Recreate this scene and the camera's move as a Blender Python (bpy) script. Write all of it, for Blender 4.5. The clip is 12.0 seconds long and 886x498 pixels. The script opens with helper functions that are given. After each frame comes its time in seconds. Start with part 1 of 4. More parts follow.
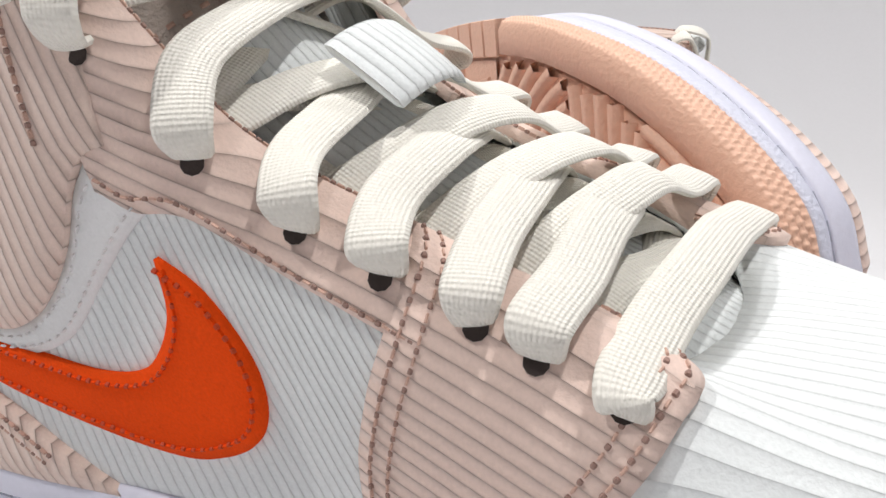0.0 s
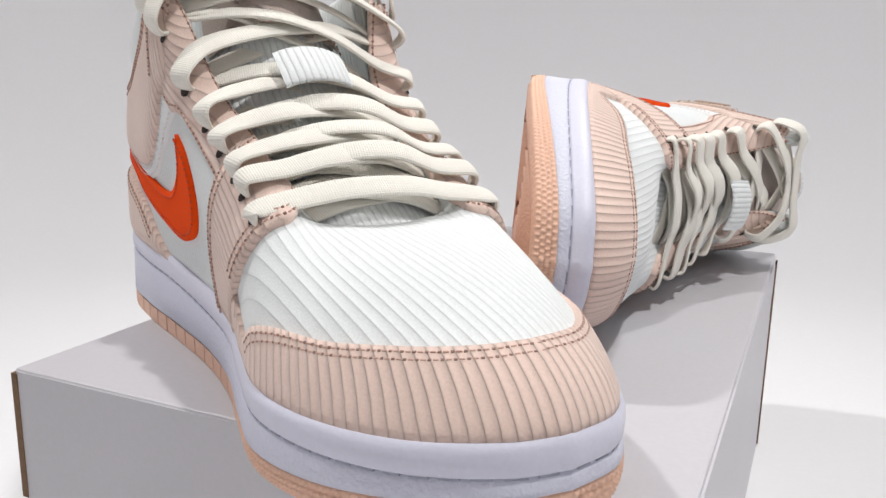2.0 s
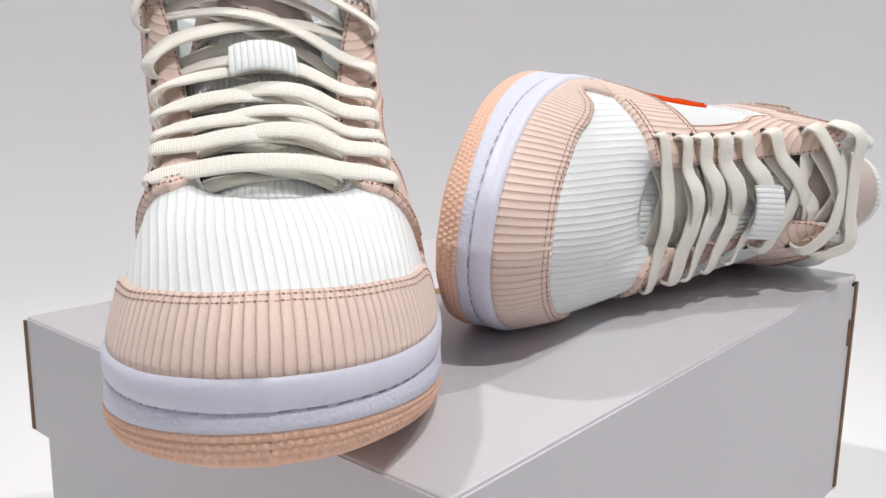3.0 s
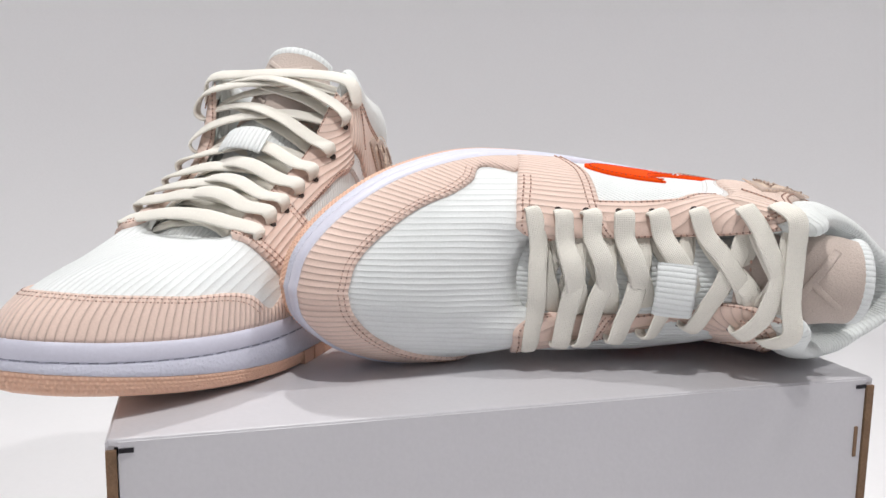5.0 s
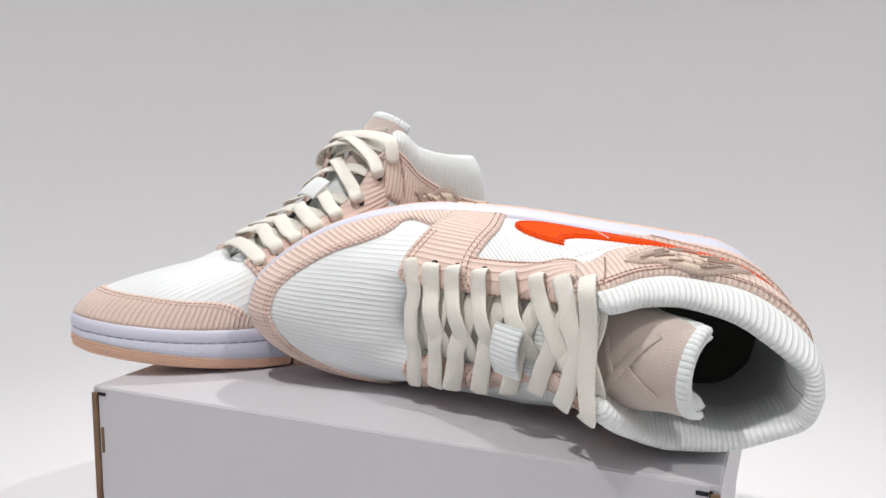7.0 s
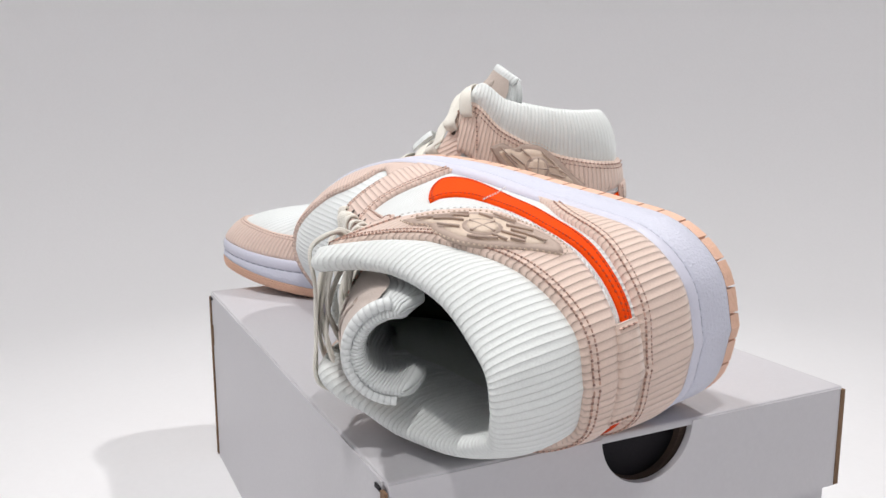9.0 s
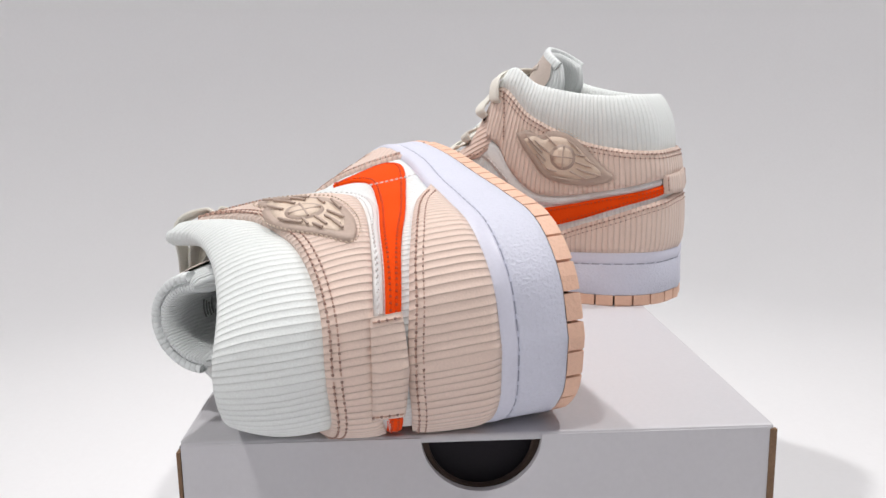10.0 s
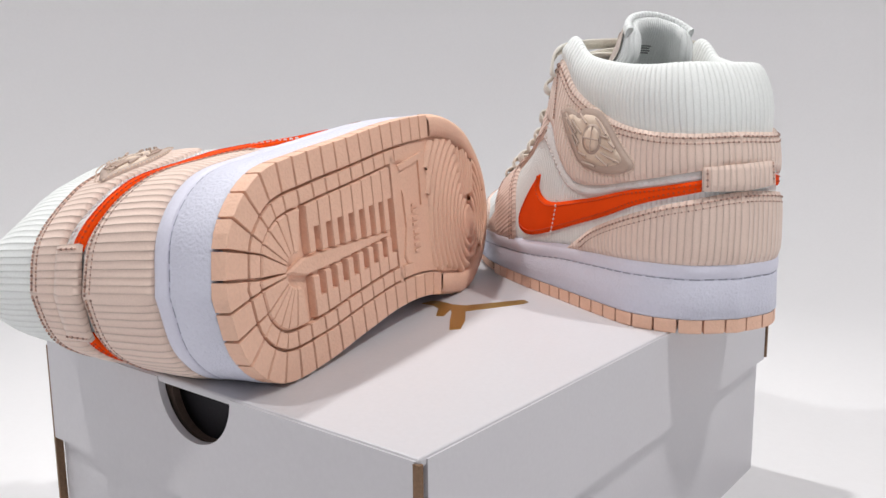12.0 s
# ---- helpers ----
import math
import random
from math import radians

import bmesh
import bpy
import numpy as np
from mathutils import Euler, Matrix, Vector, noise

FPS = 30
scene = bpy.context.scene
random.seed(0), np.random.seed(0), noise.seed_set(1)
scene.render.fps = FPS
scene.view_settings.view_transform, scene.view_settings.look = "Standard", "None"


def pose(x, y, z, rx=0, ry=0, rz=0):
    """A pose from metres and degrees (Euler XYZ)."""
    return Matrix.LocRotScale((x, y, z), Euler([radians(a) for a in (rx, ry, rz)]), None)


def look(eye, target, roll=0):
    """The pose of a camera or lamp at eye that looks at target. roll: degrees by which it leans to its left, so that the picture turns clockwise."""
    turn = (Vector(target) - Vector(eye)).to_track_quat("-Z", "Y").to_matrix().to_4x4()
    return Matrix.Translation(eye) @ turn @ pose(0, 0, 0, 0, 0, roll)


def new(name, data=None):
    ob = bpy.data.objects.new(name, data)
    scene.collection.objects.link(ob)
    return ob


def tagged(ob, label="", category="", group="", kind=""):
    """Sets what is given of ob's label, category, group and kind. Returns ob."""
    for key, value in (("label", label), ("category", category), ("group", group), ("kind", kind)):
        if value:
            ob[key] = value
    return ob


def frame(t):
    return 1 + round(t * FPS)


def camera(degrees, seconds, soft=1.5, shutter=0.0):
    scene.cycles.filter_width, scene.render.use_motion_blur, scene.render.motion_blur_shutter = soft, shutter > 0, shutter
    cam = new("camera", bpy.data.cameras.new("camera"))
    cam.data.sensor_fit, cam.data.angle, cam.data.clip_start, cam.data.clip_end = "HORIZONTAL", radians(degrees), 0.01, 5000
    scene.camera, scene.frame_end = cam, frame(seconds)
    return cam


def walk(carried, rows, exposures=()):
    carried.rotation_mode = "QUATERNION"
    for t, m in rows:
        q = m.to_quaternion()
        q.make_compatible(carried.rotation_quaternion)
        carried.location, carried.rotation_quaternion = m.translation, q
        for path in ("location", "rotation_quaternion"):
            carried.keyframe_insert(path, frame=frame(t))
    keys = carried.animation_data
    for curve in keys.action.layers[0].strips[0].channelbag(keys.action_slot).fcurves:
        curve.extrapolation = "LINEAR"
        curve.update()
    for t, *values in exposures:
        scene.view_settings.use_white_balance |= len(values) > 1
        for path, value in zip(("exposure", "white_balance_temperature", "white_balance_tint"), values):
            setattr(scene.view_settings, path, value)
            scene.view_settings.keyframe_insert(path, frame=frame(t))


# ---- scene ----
from mathutils import geometry

cam = camera(56.2, 12.0)
PATH = [
    (0, (-0.092, 0.144, 0.115), (1.806, 0.012, -0.501), -7.9),
    (0.5, (-0.124, 0.108, 0.102), (1.807, 0.24, -0.403), -6.2),
    (1, (-0.154, 0.069, 0.094), (1.764, 0.453, -0.322), -4.7),
    (1.5, (-0.17, 0.024, 0.091), (1.701, 0.624, -0.279), -2.9),
    (2, (-0.184, -0.018, 0.105), (1.594, 0.789, -0.33), 1.1),
    (2.5, (-0.162, -0.065, 0.091), (1.48, 1.004, -0.31), 0.9),
    (3, (-0.136, -0.111, 0.094), (1.35, 1.172, -0.289), 0.8),
    (3.5, (-0.099, -0.166, 0.099), (1.18, 1.326, -0.272), 1.1),
    (5.5, (0.1, -0.325, 0.119), (0.322, 1.643, -0.154), 0.8),
    (6, (0.183, -0.347, 0.13), (0.043, 1.631, -0.136), 0.8),
    (6.5, (0.258, -0.35, 0.138), (-0.185, 1.583, -0.122), 0.5),
    (7, (0.338, -0.326, 0.137), (-0.432, 1.5, -0.133), 0.4),
    (9, (0.563, -0.096, 0.13), (-1.211, 0.756, -0.223), -0.2),
    (9.5, (0.596, -0.007, 0.13), (-1.312, 0.463, -0.241), -0.6),
    (10, (0.607, 0.086, 0.128), (-1.355, 0.166, -0.249), -0.9),
    (10.5, (0.597, 0.18, 0.124), (-1.342, -0.14, -0.245), -1.1),
    (11, (0.575, 0.248, 0.117), (-1.29, -0.381, -0.242), -0.8),
    (11.5, (0.534, 0.314, 0.106), (-1.186, -0.649, -0.235), -0.7),
    (12, (0.493, 0.37, 0.103), (-1.051, -0.858, -0.226), -0.5),
]
walk(cam, [(t, look(e, g, r)) for t, e, g, r in PATH],
     exposures=[(0.0, -0.36), (2.5, -0.4), (3.5, -0.38), (7.0, -0.4), (9.5, -0.44), (12.0, -0.34)])

# ---- world and lamps ----
world = bpy.data.worlds.new("studio")
scene.world = world
world.use_nodes = True
world.node_tree.nodes["Background"].inputs[0].default_value = (0.9, 0.93, 1.0, 1)
world.node_tree.nodes["Background"].inputs[1].default_value = 0.08


def lamp(name, at, target, watts, size, colour, spread):
    data = bpy.data.lights.new(name, "AREA")
    data.shape, data.size, data.energy, data.color = "DISK", size, watts, colour
    data.spread = radians(spread)
    ob = new(name, data)
    ob.matrix_world = look(at, target)
    return ob


lamp("lamp", (-0.02, -0.27, 1.05), (0.16, 0.12, 0), 2.75, 0.05, (1, 0.985, 0.965), 110)
lamp("lamp", (0.08, 0.66, 1.05), (0.16, 0.12, 0), 2.5, 0.05, (1, 0.985, 0.965), 110)
lamp("lamp", (0.74, -0.12, 1.02), (0.16, 0.12, 0), 1.75, 0.05, (1, 0.985, 0.965), 110)
# broad overhead fill, added to lift walls and shadows; no real fixture
lamp("soft_lamp", (0.16, 0.12, 1.12), (0.16, 0.12, 0), 0.45, 1.1, (0.96, 0.975, 1.0), 180)

BOX_L, BOX_W, BOX_H, RIM, LID = 0.323, 0.222, 0.115, 0.045, 0.0025
FLOOR = -BOX_H
POSE_A = pose(0.1316, 0.2568, -0.0015, 0, 0, 236.2)
TURN_B = Matrix(((-0.9652, -0.0595, 0.2548), (-0.2578, 0.0510, -0.9648), (0.0444, -0.9969, -0.0646))).to_quaternion()
POSE_B = Matrix.Translation((0.3380, 0.1540, 0.0419)) @ TURN_B.to_matrix().to_4x4()


# ---- materials ----
def material(name, colour, rough=0.8, metal=0.0, grain=900.0, depth=0.0002, vary=0.10, stains=14.0, sheen=0.0):
    """Base colour varied at two scales, with a fine grain in relief."""
    m = bpy.data.materials.new(name)
    m.use_nodes = True
    n, l = m.node_tree.nodes, m.node_tree.links
    b = n["Principled BSDF"]
    b.inputs["Roughness"].default_value = rough
    b.inputs["Metallic"].default_value = metal
    b.inputs["Sheen Weight"].default_value = sheen
    co = n.new("ShaderNodeTexCoord")
    fine, wide = n.new("ShaderNodeTexNoise"), n.new("ShaderNodeTexNoise")
    fine.inputs["Scale"].default_value, wide.inputs["Scale"].default_value = grain, stains
    fine.inputs["Detail"].default_value, wide.inputs["Detail"].default_value = 3, 4
    for t in (fine, wide):
        l.new(co.outputs["Object"], t.inputs["Vector"])
    add = n.new("ShaderNodeMath")
    add.operation = "ADD"
    l.new(fine.outputs["Fac"], add.inputs[0])
    l.new(wide.outputs["Fac"], add.inputs[1])
    span = n.new("ShaderNodeMapRange")
    span.inputs["From Min"].default_value, span.inputs["From Max"].default_value = 0.6, 1.4
    span.inputs["To Min"].default_value, span.inputs["To Max"].default_value = 1 - vary, 1 + vary
    l.new(add.outputs[0], span.inputs["Value"])
    mix = n.new("ShaderNodeMix")
    mix.data_type, mix.blend_type = "RGBA", "MULTIPLY"
    mix.inputs[0].default_value = 1
    mix.inputs[6].default_value = (*colour, 1)
    l.new(span.outputs[0], mix.inputs[7])
    l.new(mix.outputs[2], b.inputs["Base Color"])
    bump = n.new("ShaderNodeBump")
    bump.inputs["Strength"].default_value, bump.inputs["Distance"].default_value = 1, depth
    l.new(fine.outputs["Fac"], bump.inputs["Height"])
    l.new(bump.outputs["Normal"], b.inputs["Normal"])
    return m


def corduroy(name, colour, pitch, deep=0.0006, groove=0.86):
    """Ribbed pile: the ribs run along the second texture coordinate, pitch metres apart."""
    m = material(name, colour, 0.9, 0, 1600, 0.00012, 0.08, 22, 0.25)
    n, l = m.node_tree.nodes, m.node_tree.links
    b, old, mul = n["Principled BSDF"], n["Bump"], n["Mix"]
    uv = n.new("ShaderNodeUVMap")
    sep = n.new("ShaderNodeSeparateXYZ")
    l.new(uv.outputs[0], sep.inputs[0])
    wob = n.new("ShaderNodeTexNoise")
    wob.inputs["Scale"].default_value = 60
    l.new(uv.outputs[0], wob.inputs["Vector"])
    off = n.new("ShaderNodeMath")
    off.operation, off.inputs[1].default_value = "MULTIPLY_ADD", 0.0006
    l.new(wob.outputs["Fac"], off.inputs[0])
    l.new(sep.outputs["X"], off.inputs[2])
    ang = n.new("ShaderNodeMath")
    ang.operation, ang.inputs[1].default_value = "MULTIPLY", math.pi / pitch
    l.new(off.outputs[0], ang.inputs[0])
    sine, absol, root = n.new("ShaderNodeMath"), n.new("ShaderNodeMath"), n.new("ShaderNodeMath")
    sine.operation, absol.operation, root.operation = "SINE", "ABSOLUTE", "POWER"
    root.inputs[1].default_value = 0.6
    l.new(ang.outputs[0], sine.inputs[0])
    l.new(sine.outputs[0], absol.inputs[0])
    l.new(absol.outputs[0], root.inputs[0])
    rib = n.new("ShaderNodeBump")
    rib.inputs["Strength"].default_value, rib.inputs["Distance"].default_value = 1, deep
    l.new(root.outputs[0], rib.inputs["Height"])
    l.new(old.outputs["Normal"], rib.inputs["Normal"])
    l.new(rib.outputs["Normal"], b.inputs["Normal"])
    # base colour multiplied down to groove between the ribs
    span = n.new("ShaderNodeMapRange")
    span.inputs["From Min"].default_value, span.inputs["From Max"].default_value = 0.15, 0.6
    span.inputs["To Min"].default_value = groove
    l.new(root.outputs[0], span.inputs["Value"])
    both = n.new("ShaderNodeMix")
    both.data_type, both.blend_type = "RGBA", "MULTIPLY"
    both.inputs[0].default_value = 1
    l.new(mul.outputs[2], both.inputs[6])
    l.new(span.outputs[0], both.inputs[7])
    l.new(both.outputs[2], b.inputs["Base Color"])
    return m


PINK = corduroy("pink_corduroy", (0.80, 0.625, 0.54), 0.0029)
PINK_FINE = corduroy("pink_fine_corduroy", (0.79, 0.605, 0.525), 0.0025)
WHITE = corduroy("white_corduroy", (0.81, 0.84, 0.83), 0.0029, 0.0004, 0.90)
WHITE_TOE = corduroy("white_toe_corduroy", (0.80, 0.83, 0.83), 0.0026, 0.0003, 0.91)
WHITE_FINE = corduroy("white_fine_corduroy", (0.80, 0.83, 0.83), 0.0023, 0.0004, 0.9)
SATIN = material("white_satin_strip", (0.80, 0.80, 0.80), 0.6, 0, 1500, 0.00015, 0.05)
LINING = material("pale_lining", (0.72, 0.76, 0.72), 0.9, 0, 1400, 0.0003, 0.06)
ORANGE = material("orange_felt", (0.86, 0.075, 0.004), 0.95, 0, 1800, 0.00018, 0.12, 30, 0.0)
ORANGE.node_tree.nodes["Principled BSDF"].inputs["Specular IOR Level"].default_value = 0.15
SUEDE = material("beige_suede", (0.56, 0.47, 0.42), 0.95, 0, 1300, 0.0004, 0.12, 40, 0.3)
RUBBER = material("beige_rubber", (0.49, 0.375, 0.315), 0.6, 0, 900, 0.00015, 0.08)
RUBBER_PALE = material("pale_beige_rubber", (0.72, 0.58, 0.47), 0.6, 0, 900, 0.00015, 0.08)
LACE = material("cream_lace", (0.86, 0.83, 0.755), 0.9, 0, 1500, 0.00012, 0.06, 30, 0.15)


def braid(m, pitch, deep):
    """Diagonal braiding in relief, along the texture coordinates."""
    n, l = m.node_tree.nodes, m.node_tree.links
    uv, sep = n.new("ShaderNodeUVMap"), n.new("ShaderNodeSeparateXYZ")
    l.new(uv.outputs[0], sep.inputs[0])
    waves = []
    for op in ("ADD", "SUBTRACT"):
        a, b, c = n.new("ShaderNodeMath"), n.new("ShaderNodeMath"), n.new("ShaderNodeMath")
        a.operation, b.operation, c.operation = op, "MULTIPLY", "SINE"
        b.inputs[1].default_value = math.pi / pitch
        l.new(sep.outputs["X"], a.inputs[0])
        l.new(sep.outputs["Y"], a.inputs[1])
        l.new(a.outputs[0], b.inputs[0])
        l.new(b.outputs[0], c.inputs[0])
        waves.append(c)
    mul = n.new("ShaderNodeMath")
    mul.operation = "MULTIPLY"
    l.new(waves[0].outputs[0], mul.inputs[0])
    l.new(waves[1].outputs[0], mul.inputs[1])
    bump = n.new("ShaderNodeBump")
    bump.inputs["Strength"].default_value, bump.inputs["Distance"].default_value = 1, deep
    l.new(mul.outputs[0], bump.inputs["Height"])
    l.new(n["Bump"].outputs["Normal"], bump.inputs["Normal"])
    l.new(bump.outputs["Normal"], n["Principled BSDF"].inputs["Normal"])


braid(LACE, 0.00075, 0.0001)
# insole colour taken near black to include the shade deep in the shoe
INSOLE = material("insole_with_shade", (0.06, 0.055, 0.05), 0.9)
THREAD = material("pink_thread", (0.62, 0.40, 0.32), 0.7, 0, 2500, 0.0001, 0.1)
THREAD_WHITE = material("white_thread", (0.78, 0.76, 0.76), 0.7, 0, 2500, 0.0001, 0.1)
# darker orange for the shade of needle holes in the felt
HOLE_ORANGE = material("orange_hole_shade", (0.55, 0.06, 0.01), 0.7, 0, 2500, 0.0001, 0.1)
# near-black colour stands for the shadow inside the lace holes
EYELET_SHADE = material("eyelet_shade", (0.045, 0.032, 0.028), 0.95)
# darker pink dots stand for the small shadows at needle holes
HOLE = material("needle_hole_shade", (0.33, 0.21, 0.175), 0.95)
MID = material("lavender_white_rubber", (0.67, 0.67, 0.78), 0.45, 0, 700, 0.00012, 0.04)
MID_SIDE = material("grained_lavender_rubber", (0.65, 0.66, 0.77), 0.5, 0, 850, 0.0005, 0.05)
GROOVE = material("grey_stitch", (0.36, 0.37, 0.46), 0.7)
GUM = material("peach_rubber", (0.81, 0.51, 0.375), 0.6, 0, 800, 0.00035, 0.06)
CARD = material("white_coated_card", (0.58, 0.57, 0.60), 0.42, 0, 500, 0.00006, 0.03, 9)
KRAFT = material("brown_card_edge", (0.20, 0.12, 0.07), 0.9, 0, 1200, 0.0004, 0.25, 120)
# the brown board again, darkened for the shade inside the thumb cut
INNER_CARD = material("brown_card_in_shade", (0.07, 0.045, 0.035), 0.9, 0, 1200, 0.0003, 0.2, 120)
# black that stands for shade in the box's openings
OPENING_SHADE = material("box_opening_shade", (0.012, 0.010, 0.014), 0.9)
GOLD = material("gold_foil", (0.52, 0.31, 0.06), 0.32, 0.85, 600, 0.00005, 0.08)
SWEEP = material("white_paper_sweep", (0.85, 0.845, 0.86), 0.85, 0, 300, 0.00008, 0.015, 1.6)
INK = material("grey_print", (0.25, 0.26, 0.26), 0.8)


# ---- shoe last: one side has 13 stations from heel centre to toe centre ----
F_U = (0.0145, 0.0205, 0.0385, 0.0675, 0.100, 0.135, 0.165, 0.195, 0.220, 0.2455, 0.2685, 0.2843, 0.289)
F_L = (0.000, 0.0215, 0.0360, 0.0405, 0.0435, 0.047, 0.0485, 0.048, 0.0435, 0.035, 0.0215, 0.006, -0.009)
F_M = (0.000, 0.0220, 0.0360, 0.0375, 0.0350, 0.0330, 0.0350, 0.0415, 0.0460, 0.0430, 0.034, 0.021, 0.009)
F_W = (0.0355, 0.0355, 0.0355, 0.0345, 0.0330, 0.030, 0.029, 0.028, 0.0282, 0.0298, 0.0325, 0.0353, 0.0362)
C_U = (0.0112, 0.017, 0.0375, 0.065, 0.095, 0.118, 0.145, 0.180, 0.210, 0.238, 0.260, 0.2745, 0.2795)
C_V = (0.000, 0.021, 0.036, 0.042, 0.048, 0.048, 0.0475, 0.043, 0.039, 0.031, 0.0185, 0.006, -0.007)
C_M = (0.000, 0.021, 0.036, 0.0395, 0.0415, 0.0405, 0.0405, 0.0395, 0.0400, 0.0365, 0.0275, 0.0165, 0.007)
C_W = (0.085, 0.085, 0.085, 0.085, 0.090, 0.095, 0.085, 0.072, 0.062, 0.057, 0.0580, 0.0580, 0.0585)
T_U = (0.0295, 0.0320, 0.0455, 0.065, 0.087, 0.106, 0.128, 0.155, 0.177, 0.192, 0.197, 0.198, 0.198)
T_V = (0.000, 0.018, 0.030, 0.035, 0.038, 0.038, 0.029, 0.025, 0.024, 0.021, 0.011, 0.004, 0.000)
T_W = (0.1225, 0.1225, 0.1220, 0.1240, 0.129, 0.138, 0.101, 0.083, 0.0725, 0.0635, 0.0620, 0.0615, 0.0615)


def spline(row, x):
    """Catmull-Rom through the row's values at 0, 1, 2, ..."""
    a = np.asarray(row, float)
    a = np.concatenate([[2 * a[0] - a[1]], a, [2 * a[-1] - a[-2]]])
    x = np.clip(np.asarray(x, float), 0, len(row) - 1)
    i = np.minimum(x.astype(int), len(row) - 2)
    f = x - i
    p0, p1, p2, p3 = a[i], a[i + 1], a[i + 2], a[i + 3]
    return 0.5 * (2 * p1 + (p2 - p0) * f + (2 * p0 - 5 * p1 + 4 * p2 - p3) * f**2 + (3 * p1 - p0 - 3 * p2 + p3) * f**3)


SQUASH = 0.0  # how far the medial ankle is pressed in


def last(k, h):
    """The upper's surface: k from -12 (toe, medial) over 0 (heel) to 12 (toe, lateral), h from 0 (sole) to 1 (rim); k past 12 goes on along the medial side."""
    k, h = np.broadcast_arrays(np.asarray(k, float), np.asarray(h, float))
    k = np.where(k > 12, k - 24, k)
    s, m = np.where(k < 0, -1.0, 1.0), np.abs(k)
    fv = np.where(k < 0, spline(F_M, m), spline(F_L, m))
    f = np.stack([spline(F_U, m), s * fv, spline(F_W, m)], -1)
    c = np.stack([spline(C_U, m), s * np.where(k < 0, spline(C_M, m), spline(C_V, m)), spline(C_W, m)], -1)
    t = np.stack([spline(T_U, m), s * spline(T_V, m), spline(T_W, m)], -1)
    press = np.where(k < 0, SQUASH * np.exp(-(((m - 4.4) / 2.1) ** 2)), 0.0)
    fold = np.where(k < 0, SQUASH * np.exp(-(((m - 5.3) / 0.9) ** 2)), 0.0)
    c[..., 1] += press + fold * 0.3
    t[..., 1] += press * 0.8 + fold
    sag = SQUASH * 0.32 * np.clip((m - 3.5) / 2, 0, 1) * np.clip((11.5 - m) / 3, 0, 1)
    c[..., 1] -= sag * np.where(k > 0, 2.3, -0.3)
    t[..., 1] -= sag * np.where(k > 0, 1.0, -1.6)
    back = (SQUASH / 0.015) * np.exp(-((m / 1.6) ** 2))
    t[..., 0] -= 0.010 * back
    t[..., 1] *= 1 - 0.22 * (SQUASH / 0.015) * np.exp(-(((m - 1.2) / 1.1) ** 2))
    t[..., 2] += 0.006 * back
    h = h[..., None]
    return (1 - h) ** 2 * f + 2 * h * (1 - h) * c + h * h * t


def link(name, verts, faces, mat, parent=None, label="", uvs=None, smooth=True, mats=None, index=None):
    me = bpy.data.meshes.new(name)
    me.from_pydata([tuple(v) for v in verts], [], [tuple(f) for f in faces])
    for m in mats or [mat]:
        me.materials.append(m)
    if index is not None:
        me.polygons.foreach_set("material_index", index)
    me.polygons.foreach_set("use_smooth", [smooth] * len(me.polygons))
    if uvs is not None:
        layer = me.uv_layers.new(name="UVMap")
        ids = np.empty(len(me.loops), np.int32)
        me.loops.foreach_get("vertex_index", ids)
        layer.data.foreach_set("uv", np.asarray(uvs, np.float32)[ids].ravel())
    me.validate()
    me.update()
    ob = new(name, me)
    if parent:
        ob.parent = parent
    if label:
        ob["label"] = label
    return ob


def part(name, bm, mat, parent=None, label="", smooth=True):
    bmesh.ops.recalc_face_normals(bm, faces=bm.faces)
    me = bpy.data.meshes.new(name)
    bm.to_mesh(me)
    bm.free()
    me.polygons.foreach_set("use_smooth", [smooth] * len(me.polygons))
    me.materials.append(mat)
    ob = new(name, me)
    if parent:
        ob.parent = parent
    if label:
        ob["label"] = label
    return ob


def grid_faces(rows, cols, close=False):
    n = cols if close else cols - 1
    return [(i * cols + j, i * cols + (j + 1) % cols, (i + 1) * cols + (j + 1) % cols, (i + 1) * cols + j) for i in range(rows - 1) for j in range(n)]


def normal(k, h):
    """Outward normal of the last."""
    h = np.clip(h, 0.02, 0.93)
    a = last(k + 0.02, h) - last(k - 0.02, h)
    b = last(k, h + 0.01) - last(k, h - 0.01)
    n = np.cross(a, b)
    n /= np.linalg.norm(n, axis=-1, keepdims=True) + 1e-12
    mid = np.stack([np.clip(last(k, h)[..., 0], 0.05, 0.2), 0 * h, 0 * h + 0.02], -1)
    flip = np.sign(((last(k, h) - mid) * n).sum(-1, keepdims=True))
    return n * np.where(flip == 0, 1, flip)


ARC_K = np.linspace(-12, 18, 601)
ARC = np.concatenate([[0], np.cumsum(np.linalg.norm(np.diff(last(ARC_K, 0.3), axis=0), axis=-1))])
HIGH = 0.09


def chart(k, h):
    return np.stack([np.interp(k, ARC_K, ARC), np.asarray(h) * HIGH], -1)


def chart_back(p):
    return np.interp(p[..., 0], ARC, ARC_K), np.clip(p[..., 1] / HIGH, 0, 1)


def smooth_chain(points, step=0.0015):
    """Points along a smooth line through the given (k, h), in chart metres."""
    p = chart(*np.array(points, float).T)
    x = np.linspace(0, len(p) - 1, 40 * (len(p) - 1) + 1)
    line = np.stack([spline(p[:, 0], x), spline(p[:, 1], x)], -1) if len(p) > 2 else np.stack([np.interp(x, range(len(p)), p[:, i]) for i in (0, 1)], -1)
    d = np.concatenate([[0], np.cumsum(np.linalg.norm(np.diff(line, axis=0), axis=-1))])
    n = max(2, int(d[-1] / step))
    t = np.linspace(0, d[-1], n + 1)
    return np.stack([np.interp(t, d, line[:, i]) for i in (0, 1)], -1)


